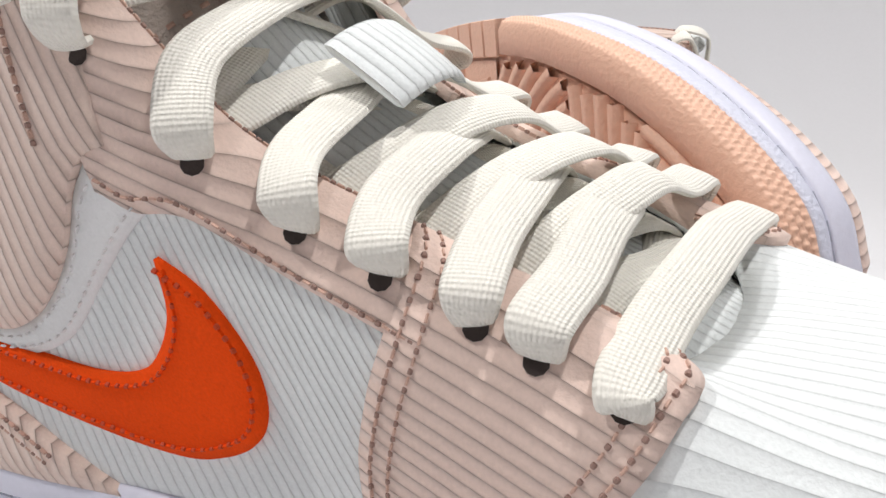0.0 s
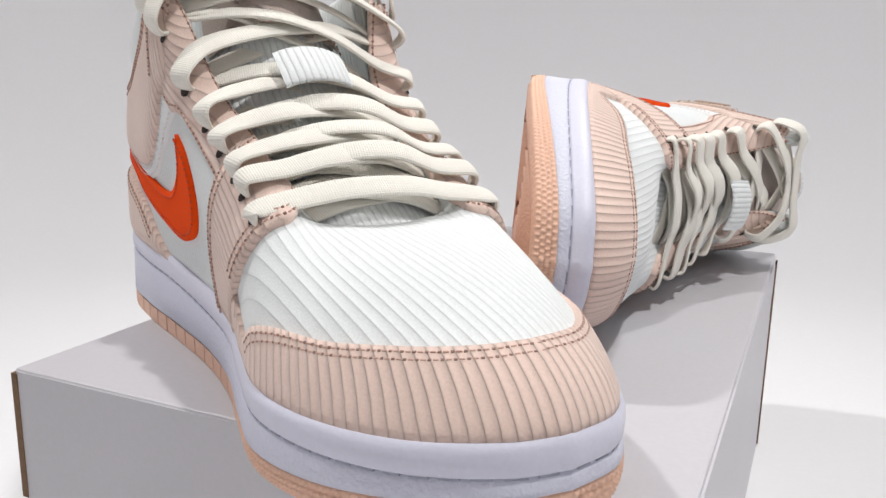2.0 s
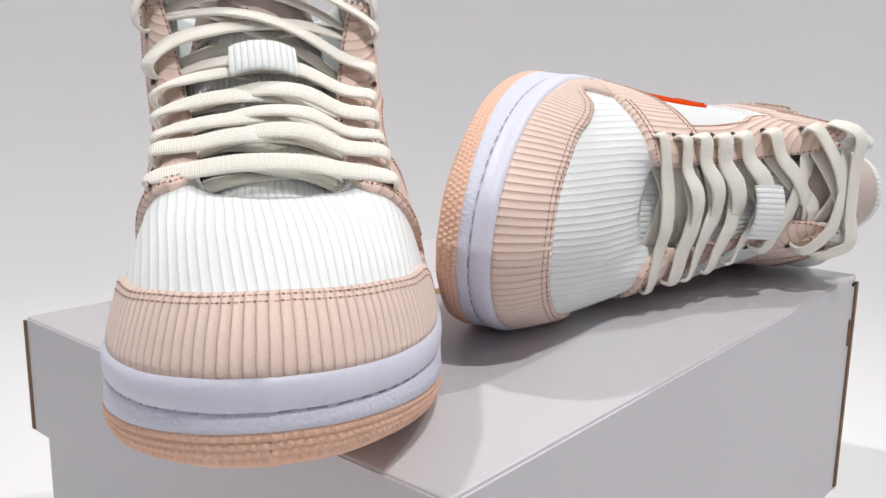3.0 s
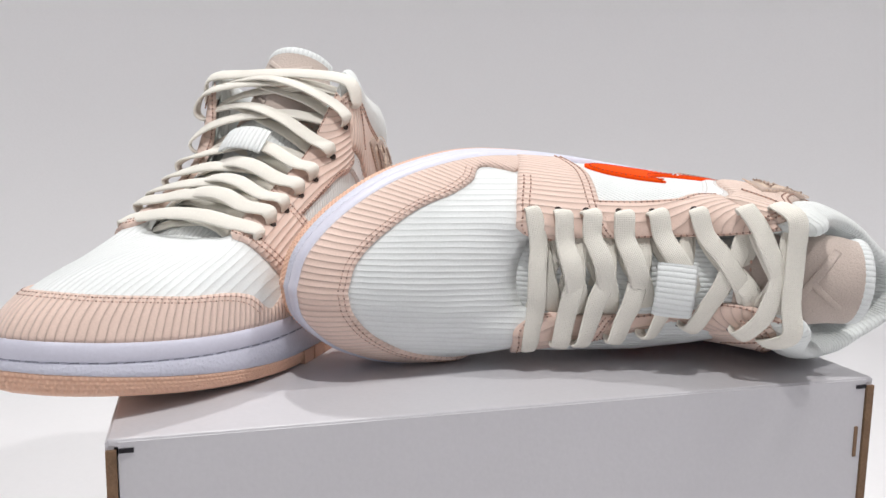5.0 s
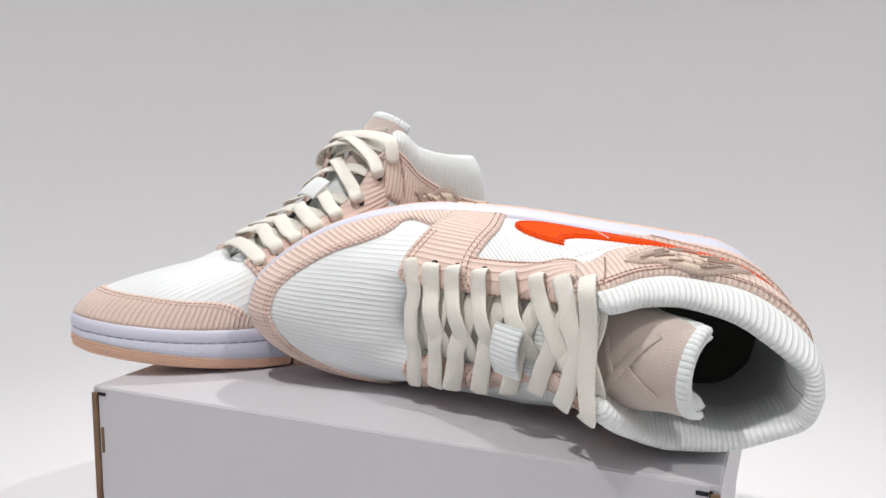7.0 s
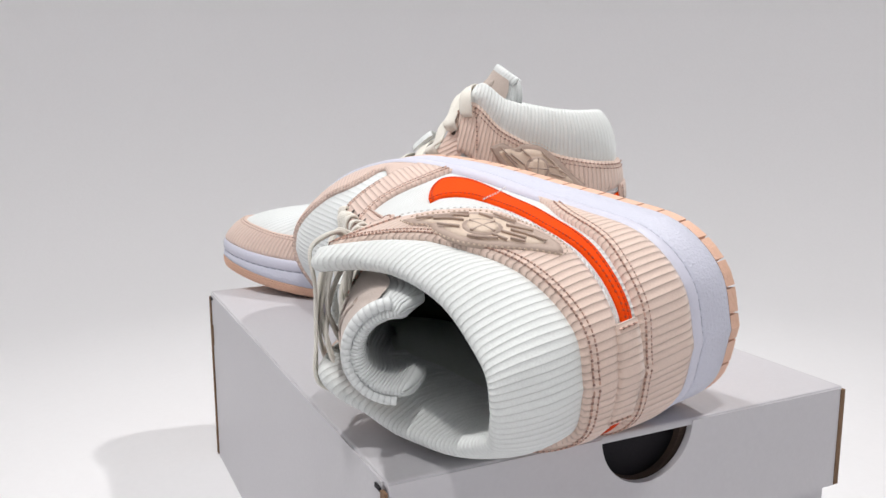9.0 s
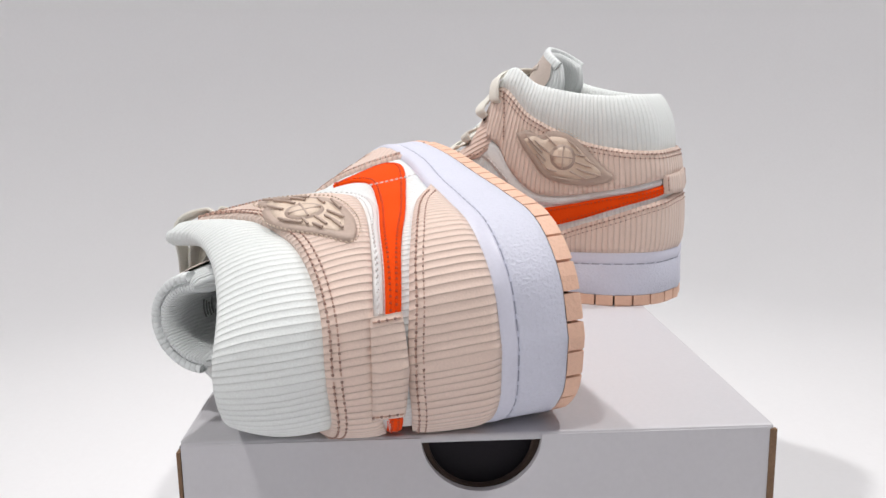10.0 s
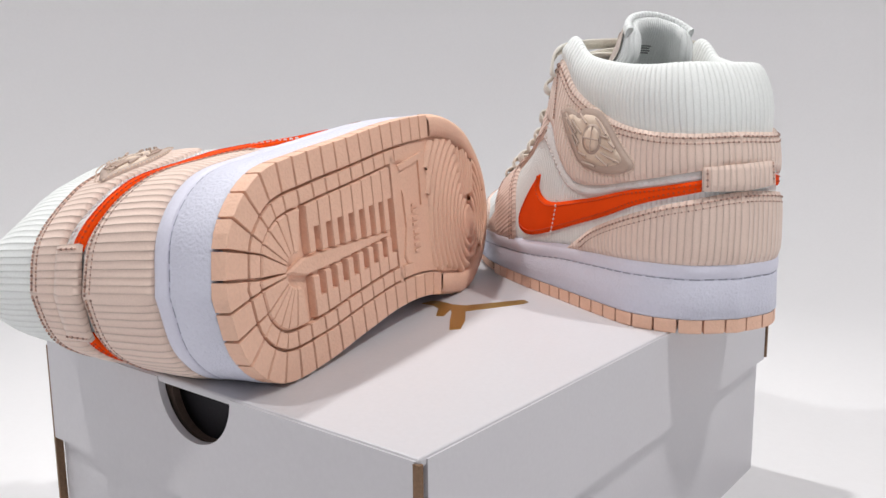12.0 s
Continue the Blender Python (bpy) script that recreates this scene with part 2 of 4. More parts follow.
def outline(chains):
    return np.concatenate([smooth_chain(c)[:-1] for c in chains])


def inside(poly, pts):
    x, y = pts[:, 0], pts[:, 1]
    hit = np.zeros(len(pts), bool)
    for a, b in zip(poly, np.roll(poly, -1, 0)):
        c = (a[1] > y) != (b[1] > y)
        hit ^= c & (x < (b[0] - a[0]) * (y - a[1]) / (b[1] - a[1] + 1e-15) + a[0])
    return hit


def mirror(chains, back=0.0):
    return [[(back - k, h) for k, h in c] for c in chains]


def ribs(kind, p, k, xy):
    """The coordinate across the ribs, in metres."""
    if kind == "upright":
        return xy[:, 0]
    if kind == "toe":
        return p[:, 1] + np.clip(p[:, 1] / 0.014, -1, 1) * np.clip(0.0585 - p[:, 2], 0, 1) * 0.2
    if kind == "fan":
        return np.arctan2(p[:, 1], p[:, 0] - 0.12) * 0.155
    return 0.43 * p[:, 0] + 0.90 * p[:, 2]


def panel(name, chains, lift, thick, mat, shoe, kind="upright", label="", step=0.003, puff=0.0):
    """A cut piece of fabric on the last, lift metres above it and thick metres deep at its rim."""
    root, f = shoe
    edge = outline(chains)
    lo, hi = edge.min(0), edge.max(0)
    gx, gy = np.meshgrid(np.arange(lo[0], hi[0], step), np.arange(lo[1], hi[1], step))
    inner = np.stack([gx.ravel() + 1e-5, gy.ravel() + 1e-5], -1)
    inner = inner[inside(edge, inner)]
    gap = np.min(np.linalg.norm(inner[:, None] - edge[None], axis=-1), axis=1) if len(inner) else np.zeros(0)
    inner, gap = inner[gap > step * 0.45], gap[gap > step * 0.45]
    n = len(edge)
    pts = [Vector(p) for p in np.concatenate([edge, inner])]
    out = geometry.delaunay_2d_cdt(pts, [(i, (i + 1) % n) for i in range(n)], [], 1, 1e-7)
    xy = np.array([tuple(v) for v in out[0]])
    d = np.min(np.linalg.norm(xy[:, None] - edge[None], axis=-1), axis=1)
    rim = d < 1e-6
    k, h = chart_back(xy)
    nor = normal(k, h)
    high = lift - np.where(rim, 0.0004, 0.0) + puff * np.clip(d / 0.008, 0, 1) * (2 - np.clip(d / 0.008, 0, 1))
    p = last(k, h) + nor * high[:, None]
    faces = [tuple(t) for t in out[2]]
    count = {}
    for t in faces:
        for a, b in zip(t, t[1:] + t[:1]):
            count[(a, b)] = 1
    border = [e for e in count if (e[1], e[0]) not in count]
    low = {}
    verts, uv = list(p), list(np.stack([ribs(kind, p, k, xy), xy[:, 1]], -1))
    for a, b in border:
        for q in (a, b):
            if q not in low:
                low[q] = len(verts)
                verts.append(p[q] - nor[q] * thick)
                uv.append(uv[q])
        faces.append((b, a, low[a], low[b]))
    verts = np.array(verts) * (1, f, 1)
    if f < 0:
        faces = [t[::-1] for t in faces]
    return link(name, verts, faces, mat, root, label, uv)


def stitches(name, chain, lift, shoe, mats, parent=None, rows=(0.0022,), pitch=0.0027, size=(0.0016, 0.0006, 0.0005), holes=True, closed=False):
    """Rows of thread and needle holes, the holes as dots coloured for their shade, beside a seam; a positive inset lies
    to the left of the chain.
    """
    root, f = shoe
    verts, faces, index = [], [], []
    for inset in rows:
        line = outline(chain) if closed else smooth_chain(chain, 0.0008)
        tan = np.gradient(line, axis=0)
        tan /= np.linalg.norm(tan, axis=-1, keepdims=True) + 1e-12
        line = line + np.stack([-tan[:, 1], tan[:, 0]], -1) * inset
        k, h = chart_back(line)
        p3 = last(k, h)
        run = np.concatenate([[0], np.cumsum(np.linalg.norm(np.diff(p3, axis=0), axis=-1))])
        for s in np.arange(pitch * 0.5, run[-1] - pitch * 0.4, pitch):
            for part_i, (at, dims) in enumerate(((s, size), (s + pitch / 2, (0.0010, 0.0010, 0.0003)))):
                if part_i and not holes:
                    continue
                x, y = (np.interp(at, run, line[:, i]) for i in (0, 1))
                k1, h1 = chart_back(np.array([x, y]))
                x2, y2 = (np.interp(at + 0.0006, run, line[:, i]) for i in (0, 1))
                k2, h2 = chart_back(np.array([x2, y2]))
                c, nn = last(k1, h1), normal(k1, h1)
                tt = last(k2, h2) - c
                tt /= np.linalg.norm(tt) + 1e-12
                bb = np.cross(nn, tt)
                c = c + nn * (lift + (0.0001 if part_i else 0.0))
                o = len(verts)
                a, b, w = (v / 2 for v in dims)
                for sx, sy in ((-1, -0.5), (-1, 0.5), (-0.5, 1), (0.5, 1), (1, 0.5), (1, -0.5), (0.5, -1), (-0.5, -1)):
                    verts.append(c + tt * a * sx + bb * b * sy - nn * 0.0004)
                for sx, sy in ((-0.7, -0.4), (-0.7, 0.4), (0.7, 0.4), (0.7, -0.4)):
                    verts.append(c + tt * a * sx + bb * b * sy + nn * w)
                new_faces = [(o + 8, o + 9, o + 10, o + 11), (o, o + 1, o + 9, o + 8), (o + 1, o + 2, o + 9), (o + 2, o + 3, o + 10, o + 9), (o + 3, o + 4, o + 10), (o + 4, o + 5, o + 11, o + 10), (o + 5, o + 6, o + 11), (o + 6, o + 7, o + 8, o + 11), (o + 7, o, o + 8)]
                faces += new_faces
                index += [part_i] * len(new_faces)
    verts = np.array(verts) * (1, f, 1)
    if f < 0:
        faces = [t[::-1] for t in faces]
    return link(name, verts, faces, None, parent or root, "", None, False, mats, index)


def ribbon(name, path, ups, width, thick, mat, parent, f, label="", taper=0.0):
    """A flat woven band along a smooth path."""
    path, ups = np.array(path, float), np.array(ups, float)
    x = np.linspace(0, len(path) - 1, 7 * (len(path) - 1) + 1)
    p = np.stack([spline(path[:, i], x) for i in range(3)], -1)
    u = np.stack([np.interp(x, range(len(ups)), ups[:, i]) for i in range(3)], -1)
    t = np.gradient(p, axis=0)
    t /= np.linalg.norm(t, axis=-1, keepdims=True) + 1e-12
    u -= t * (t * u).sum(-1, keepdims=True)
    u /= np.linalg.norm(u, axis=-1, keepdims=True) + 1e-12
    b = np.cross(t, u)
    verts, uv = [], []
    run = np.concatenate([[0], np.cumsum(np.linalg.norm(np.diff(p, axis=0), axis=-1))])
    for c, up, side, along in zip(p, u, b, run):
        for sx, sy in ((-0.5, 0), (-0.42, 0.45), (-0.15, 0.62), (0.15, 0.62), (0.42, 0.45), (0.5, 0), (0.42, -0.5), (-0.42, -0.5)):
            slim = 1 - 0.62 * max(0.0, 1 - min(along, run[-1] - along) / taper) ** 1.3 if taper else 1
            verts.append(c + side * width * slim * sx + up * thick * sy)
            uv.append((along, sx * width))
    faces = grid_faces(len(p), 8, True) + [tuple(range(8)), tuple(range(len(verts) - 8, len(verts)))[::-1]]
    verts = np.array(verts) * (1, f, 1)
    if f < 0:
        faces = [q[::-1] for q in faces]
    return link(name, verts, faces, mat, parent, label, uv)


# ---- the sneaker ----
def bottom(u):
    """Height of the outsole's underside: flat, then rising towards the toe."""
    return 0.004 + 0.0130 * curl(u)


def curl(u):
    """How far the toe has sprung up: 0 at the ball, 1 at the tip."""
    return np.clip((np.asarray(u) - 0.185) / 0.106, 0, 1) ** 1.8


PLAN_K = np.linspace(-12, 12, 481)
PLAN = last(PLAN_K, 0.0)[:, :2]
PLAN_D = np.roll(PLAN[:-1], -1, 0) - np.roll(PLAN[:-1], 1, 0)
PLAN_N = np.stack([PLAN_D[:, 1], -PLAN_D[:, 0]], -1)
PLAN_N /= np.linalg.norm(PLAN_N, axis=-1, keepdims=True)
PLAN_N *= np.sign(((PLAN[:-1] - (0.15, 0)) * PLAN_N).sum(-1, keepdims=True))
PLAN_N = np.concatenate([PLAN_N, PLAN_N[:1]])
PLAN_S = np.concatenate([[0], np.cumsum(np.linalg.norm(np.diff(PLAN, axis=0), axis=-1))])


def sole_edge(k, out):
    """The sole's outline in plan, out metres outside the upper's foot line."""
    c = np.stack([np.interp(k, PLAN_K, PLAN[:, i]) for i in (0, 1)], -1)
    n = np.stack([np.interp(k, PLAN_K, PLAN_N[:, i]) for i in (0, 1)], -1)
    return c + n / np.linalg.norm(n, axis=-1, keepdims=True) * np.asarray(out)[..., None]


def handed(faces, f):
    return [q[::-1] for q in faces] if f < 0 else faces


def band(name, k, profile, mat, parent, f, label="", closed=True):
    """A ring round the sole: profile gives (out, height) arrays from top to bottom."""
    rows = [np.concatenate([sole_edge(k, o), np.broadcast_to(z, k.shape)[:, None]], -1) for o, z in profile]
    verts = np.concatenate(rows) * (1, f, 1)
    return link(name, verts, handed(grid_faces(len(rows), len(k), closed), -f), mat, parent, label)


def midsole(shoe):
    root, f = shoe
    k = np.linspace(-12, 12, 361)[:-1]
    a = last(k, 0.0)[:, 2]
    u = sole_edge(k, 0 * k)[:, 0]
    b = bottom(u) + 0.0062 + 0.0026 * curl(u)
    one = np.ones_like(k)
    lip = [(-0.004 * one, a + 0.0012), (0.0004 * one, a + 0.0012), (0.0020 * one, a + 0.0006), (0.0029 * one, a - 0.0010), (0.0031 * one, a - 0.0030), (0.0029 * one, a - 0.0056), (0.0025 * one, a - 0.0063), (0.0017 * one, a - 0.0067)]
    side = [(0.0017 * one, a - 0.0066), (0.0024 * one, a - 0.0070), (0.0028 * one, a - 0.0078), (0.0029 * one, (a - 0.0078 + b + 0.0008) / 2), (0.0032 * one, b + 0.0008), (0.0024 * one, b), (-0.004 * one, b)]
    ob = band("midsole", k, lip, MID, root, f, "lavender-white rubber midsole")
    band("sidewall", k, side, MID_SIDE, ob, f, "grained lavender-white sidewall")
    # thread in the groove
    verts, faces = [], []
    for s in np.arange(0.002, PLAN_S[-1], 0.0062):
        kk = np.interp(np.array([s, s + 0.0042]), PLAN_S, PLAN_K)
        p0, p1 = sole_edge(kk, np.array([0.0024, 0.0024]))
        q0, q1 = sole_edge(kk, np.array([0.0012, 0.0012]))
        z = float(np.interp(kk[0], k, a)) - 0.0069
        o = len(verts)
        for p, q in ((p0, q0), (p1, q1)):
            verts += [(*q, z - 0.0007), (*p, z - 0.0004), (*p, z + 0.0004), (*q, z + 0.0007)]
        faces += [(o, o + 1, o + 5, o + 4), (o + 1, o + 2, o + 6, o + 5), (o + 2, o + 3, o + 7, o + 6), (o, o + 3, o + 2, o + 1), (o + 4, o + 5, o + 6, o + 7)]
    link("stitching", np.array(verts) * (1, f, 1), handed(faces, f), GROOVE, ob, "grey stitching in a groove", smooth=False)
    return ob


def block(name, corners, mat, parent, f, depth=0.0042, bevel=0.12, sink=0.0):
    """A tread block from a closed plan polygon; it stands down from the sole's plate."""
    c = np.array(corners)
    small = c.mean(0) + (c - c.mean(0)) * (1 - bevel)
    lowz, n = bottom(c[:, 0]) + sink, len(c)
    verts = np.concatenate([np.column_stack([c, lowz + depth]), np.column_stack([c, lowz + 0.0007]), np.column_stack([small, lowz])]) * (1, f, 1)
    faces = [(i, (i + 1) % n, n + (i + 1) % n, n + i) for i in range(n)] + [(n + i, n + (i + 1) % n, 2 * n + (i + 1) % n, 2 * n + i) for i in range(n)] + [tuple(range(2 * n, 3 * n))]
    ob = link(name, verts, faces, mat, parent, smooth=False)
    return ob


def ridge(path, width, high):
    """Verts and faces of a raised line on the sole."""
    p = np.array(path)
    t = np.gradient(p, axis=0)
    t /= np.linalg.norm(t, axis=-1, keepdims=True) + 1e-12
    s = np.stack([-t[:, 1], t[:, 0]], -1)
    z = bottom(p[:, 0])
    rows = []
    for o, d in ((-0.5, high), (-0.32, 0.0), (0.32, 0.0), (0.5, high)):
        rows.append(np.column_stack([p + s * width * o, z + d]))
    return np.concatenate(rows), grid_faces(4, len(p))


def outsole(shoe):
    root, f = shoe
    half = np.linspace(0, 12, 61)
    q = np.linspace(-1, 1, 17)
    rim_l, rim_m = sole_edge(half, 0 * half + 0.0005), sole_edge(-half, 0 * half + 0.0005)
    plate = np.concatenate([np.column_stack([(rim_l + rim_m) / 2 + (rim_l - rim_m) / 2 * x, bottom(rim_l[:, 0]) + 0.0036]) for x in q])
    ob = link("outsole", plate * (1, f, 1), handed(grid_faces(len(q), len(half)), -f), GUM, root, "peach rubber outsole with moulded tread")
    # beaded wall round the forefoot
    k = np.concatenate([np.linspace(6.6, 12, 400), np.linspace(-12, -6.6, 400)])
    run = np.interp(np.where(k < 0, k + 24, k), ARC_K, ARC)
    b = bottom(sole_edge(k, 0 * k)[:, 0])
    tall = 1 + 0.42 * curl(sole_edge(k, 0 * k)[:, 0])
    one = 0 * k
    prof = [(one + 0.0020, b + 0.0066 * tall), (one + 0.0028, b + 0.0063 * tall)]
    for i in range(4):
        bead = np.clip(np.sin(run / 0.0019 * 2 * math.pi + i * math.pi), -0.3, 1) * 0.0004
        o, z = (0.0030, 0.0030, 0.0027, 0.0021)[i], 0.0056 - 0.0013 * i
        prof += [(o + bead, b + (z + 0.00035) * tall), (o + bead, b + (z - 0.00035) * tall), (one + o - 0.0006, b + (z - 0.00065) * tall)]
    prof += [(one - 0.0005, b), (one - 0.0075, b + 0.0), (one - 0.0085, b + 0.0042)]
    band("toe_wall", k, prof, GUM, ob, f, "beaded peach rubber toe wall", closed=False)
    # blocks round the heel and waist in two rows, and wedges running in to the hub
    step, hub = 0.0103, np.array((0.054, 0.0))
    s0, s1 = np.interp([-6.55, 6.55], PLAN_K, PLAN_S)
    n = round((s1 - s0) / step)
    for i in range(n):
        a, c = s0 + (s1 - s0) * i / n + 0.0005, s0 + (s1 - s0) * (i + 1) / n - 0.0005
        kk = np.interp(np.linspace(a, c, 3), PLAN_S, PLAN_K)
        outer, inner = sole_edge(kk, 0 * kk + 0.0030), sole_edge(kk, 0 * kk - 0.0085)
        block("tread_block", np.concatenate([outer, inner[::-1]]), GUM, ob, f, 0.0064, 0.05)
        if abs(kk[1]) < 5.6:
            mid, deep = sole_edge(kk, 0 * kk - 0.0096), sole_edge(kk, 0 * kk - 0.0155)
            block("tread_block", np.concatenate([mid, deep[::-1]]), GUM, ob, f, 0.004, 0.06)
        if abs(kk[1]) < 2.85:
            mid = sole_edge(kk, 0 * kk - 0.0166)
            tip = [hub + (p - hub) / np.linalg.norm(p - hub) * 0.0065 for p in (mid[2], mid[0])]
            block("heel_wedge", np.concatenate([mid, tip]), GUM, ob, f, 0.004, 0.10)
    # stepped cross bars either side of a spine
    kk = np.linspace(1, 7, 90)
    reach = {g: sole_edge(g * kk, 0 * kk - 0.0166) for g in (-1, 1)}
    for i in range(8):
        u = 0.0640 + 0.0090 * i
        lens = 0.0046 - 0.0032 * i / 7
        for g in (-1, 1):
            e0, e1 = (np.interp(x, reach[g][:, 0], reach[g][:, 1]) for x in (u, u + 0.0082))
            m0 = g * lens + (e0 - g * lens) * 0.52
            block("cross_bar", [(u, g * lens), (u + 0.0040, g * lens), (u + 0.0040, m0), (u + 0.0082, m0), (u + 0.0082, e1), (u, e0)], GUM, ob, f, 0.004, 0.05)
    block("spine", [(0.0480, 0.0), (0.060, 0.0034), (0.080, 0.0032), (0.134, 0.0008), (0.134, -0.0008), (0.080, -0.0032), (0.060, -0.0034)], GUM, ob, f, 0.003, 0.1, 0.0012)
    # smooth waist and forefoot fields inside the rim
    def field(name, k0, k1, sink):
        h = np.linspace(k0, k1, 60)
        l, m = sole_edge(h, 0 * h - 0.0095), sole_edge(-h, 0 * h - 0.0095)
        m = np.stack([l[:, 0], np.interp(l[:, 0], m[:, 0], m[:, 1])], -1) if k1 < 8 else m
        p = np.concatenate([np.column_stack([(l + m) / 2 + (l - m) / 2 * x, bottom(l[:, 0]) + sink]) for x in q])
        link(name, p * (1, f, 1), handed(grid_faces(len(q), len(h)), -f), GUM, ob)
    field("waist_field", 5.15, 6.4, 0.0014)
    field("forefoot_field", 6.4, 11.7, 0.0026)
    # waist: a raised frame, an emblem and bars of lettering
    block("waist_bar", [(0.137, -0.026), (0.1395, -0.026), (0.1395, 0.036), (0.137, 0.036)], GUM, ob, f, 0.004, 0.05)
    block("waist_bar", [(0.145, 0.030), (0.172, 0.034), (0.170, 0.008), (0.1675, 0.008), (0.168, 0.0305), (0.147, 0.0275)], GUM, ob, f, 0.003, 0.03, 0.0004)
    block("sole_emblem", [(0.145, -0.014), (0.149, -0.019), (0.152, -0.012), (0.151, 0.002), (0.148, 0.018), (0.149, 0.000)], GUM, ob, f, 0.003, 0.1, 0.0004)
    for i in range(4):
        v = -0.014 + 0.0065 * i
        block("emblem_bar", [(0.157, v), (0.163, v), (0.163, v + 0.0016), (0.157, v + 0.0016)], GUM, ob, f, 0.003, 0.08, 0.0006)
        block("emblem_bar", [(0.157, v + 0.0030), (0.163, v + 0.0026), (0.163, v + 0.0042), (0.157, v + 0.0046)], GUM, ob, f, 0.003, 0.08, 0.0006)
    # forefoot: arcs round a pivot and a fan of straight lines
    verts, faces = [], []
    lim = np.concatenate([sole_edge(np.linspace(6.2, 12, 60), np.zeros(60) - 0.0092), sole_edge(np.linspace(-12, -6.2, 60), np.zeros(60) - 0.0092)])
    pc = np.array((0.236, -0.012))
    def lay(path):
        held = inside(lim, path) & (path[:, 0] > 0.176)
        start = None
        for j, good in enumerate(list(held) + [False]):
            if good and start is None:
                start = j
            if not good and start is not None:
                if j - start > 3:
                    v, fc = ridge(path[start:j], 0.0040, 0.0030)
                    faces.extend(tuple(x + len(verts) for x in t) for t in fc)
                    verts.extend(v)
                start = None
    for r in np.arange(0.0140, 0.075, 0.0056):
        ang = np.linspace(math.radians(112), math.radians(428), max(24, int(r * 1400)))
        lay(pc + np.stack([np.cos(ang), np.sin(ang)], -1) * r)
    for x in np.linspace(-0.40, 0.40, 6):
        w = np.linspace(0.016, 0.070, 26)
        lay(pc + np.stack([w * math.sin(x) * (0.35 + 0.65 * 0.016 / w * 2), w], -1))
    link("pivot_tread", np.array(verts) * (1, f, 1), handed(faces, f), GUM, ob)
    ang = np.linspace(0, 2 * math.pi, 25)[:-1]
    block("pivot_disc", pc + np.stack([np.cos(ang), np.sin(ang)], -1) * 0.0100, GUM, ob, f, 0.004, 0.12)
    return ob


TONGUE_U = (0.209, 0.182, 0.158, 0.136, 0.119, 0.106, 0.096)
TONGUE_W = (0.055, 0.0705, 0.084, 0.100, 0.119, 0.139, 0.153)
TONGUE_R = (0.060, 0.055, 0.045, 0.036, 0.027, 0.0205, 0.0180)
LEAN_U, LEAN_W = (0.0, 0.0, 0.0, 0.0, -0.003, -0.011, -0.022), (0.0, 0.0, 0.0, 0.0, 0.0, -0.004, -0.004)


def tongue_point(t, s, off):
    """The tongue's front: t from foot (0) to top (1), s metres across, off metres outward."""
    x = np.asarray(t, float) * 6
    lean = 1 if SQUASH else 0
    us, ws = np.array(TONGUE_U) + lean * np.array(LEAN_U), np.array(TONGUE_W) + lean * np.array(LEAN_W)
    c = np.stack([spline(us, x), 0 * x + lean * 0.009 * np.clip((x - 2.5) / 3, 0, 1), spline(ws, x)], -1)
    d = np.stack([spline(us, x + 0.05) - spline(us, x - 0.05), 0 * x, spline(ws, x + 0.05) - spline(ws, x - 0.05)], -1)
    d /= np.linalg.norm(d, axis=-1, keepdims=True) + 1e-12
    n = np.stack([d[..., 2], 0 * x, -d[..., 0]], -1)
    r = spline(TONGUE_R, x)
    a = np.asarray(s) * (1 - 0.30 * np.clip((np.asarray(t) - 0.85) / 0.15, 0, 1) ** 2) / r
    rad = r + off
    return c + np.stack([0 * x, 1 + 0 * x, 0 * x], -1) * (rad * np.sin(a))[..., None] + n * (rad * np.cos(a) - r)[..., None]


def sheet(name, t, s, off, mat, parent, f, label=""):
    """A grid over the tongue."""
    tt, ss = np.meshgrid(t, s, indexing="ij")
    p = tongue_point(tt, ss, off + 0 * tt).reshape(-1, 3) * (1, f, 1)
    uv = np.stack([ss.ravel(), tt.ravel() * 0.15], -1)
    return link(name, p, handed(grid_faces(len(t), len(s)), f), mat, parent, label, uv)


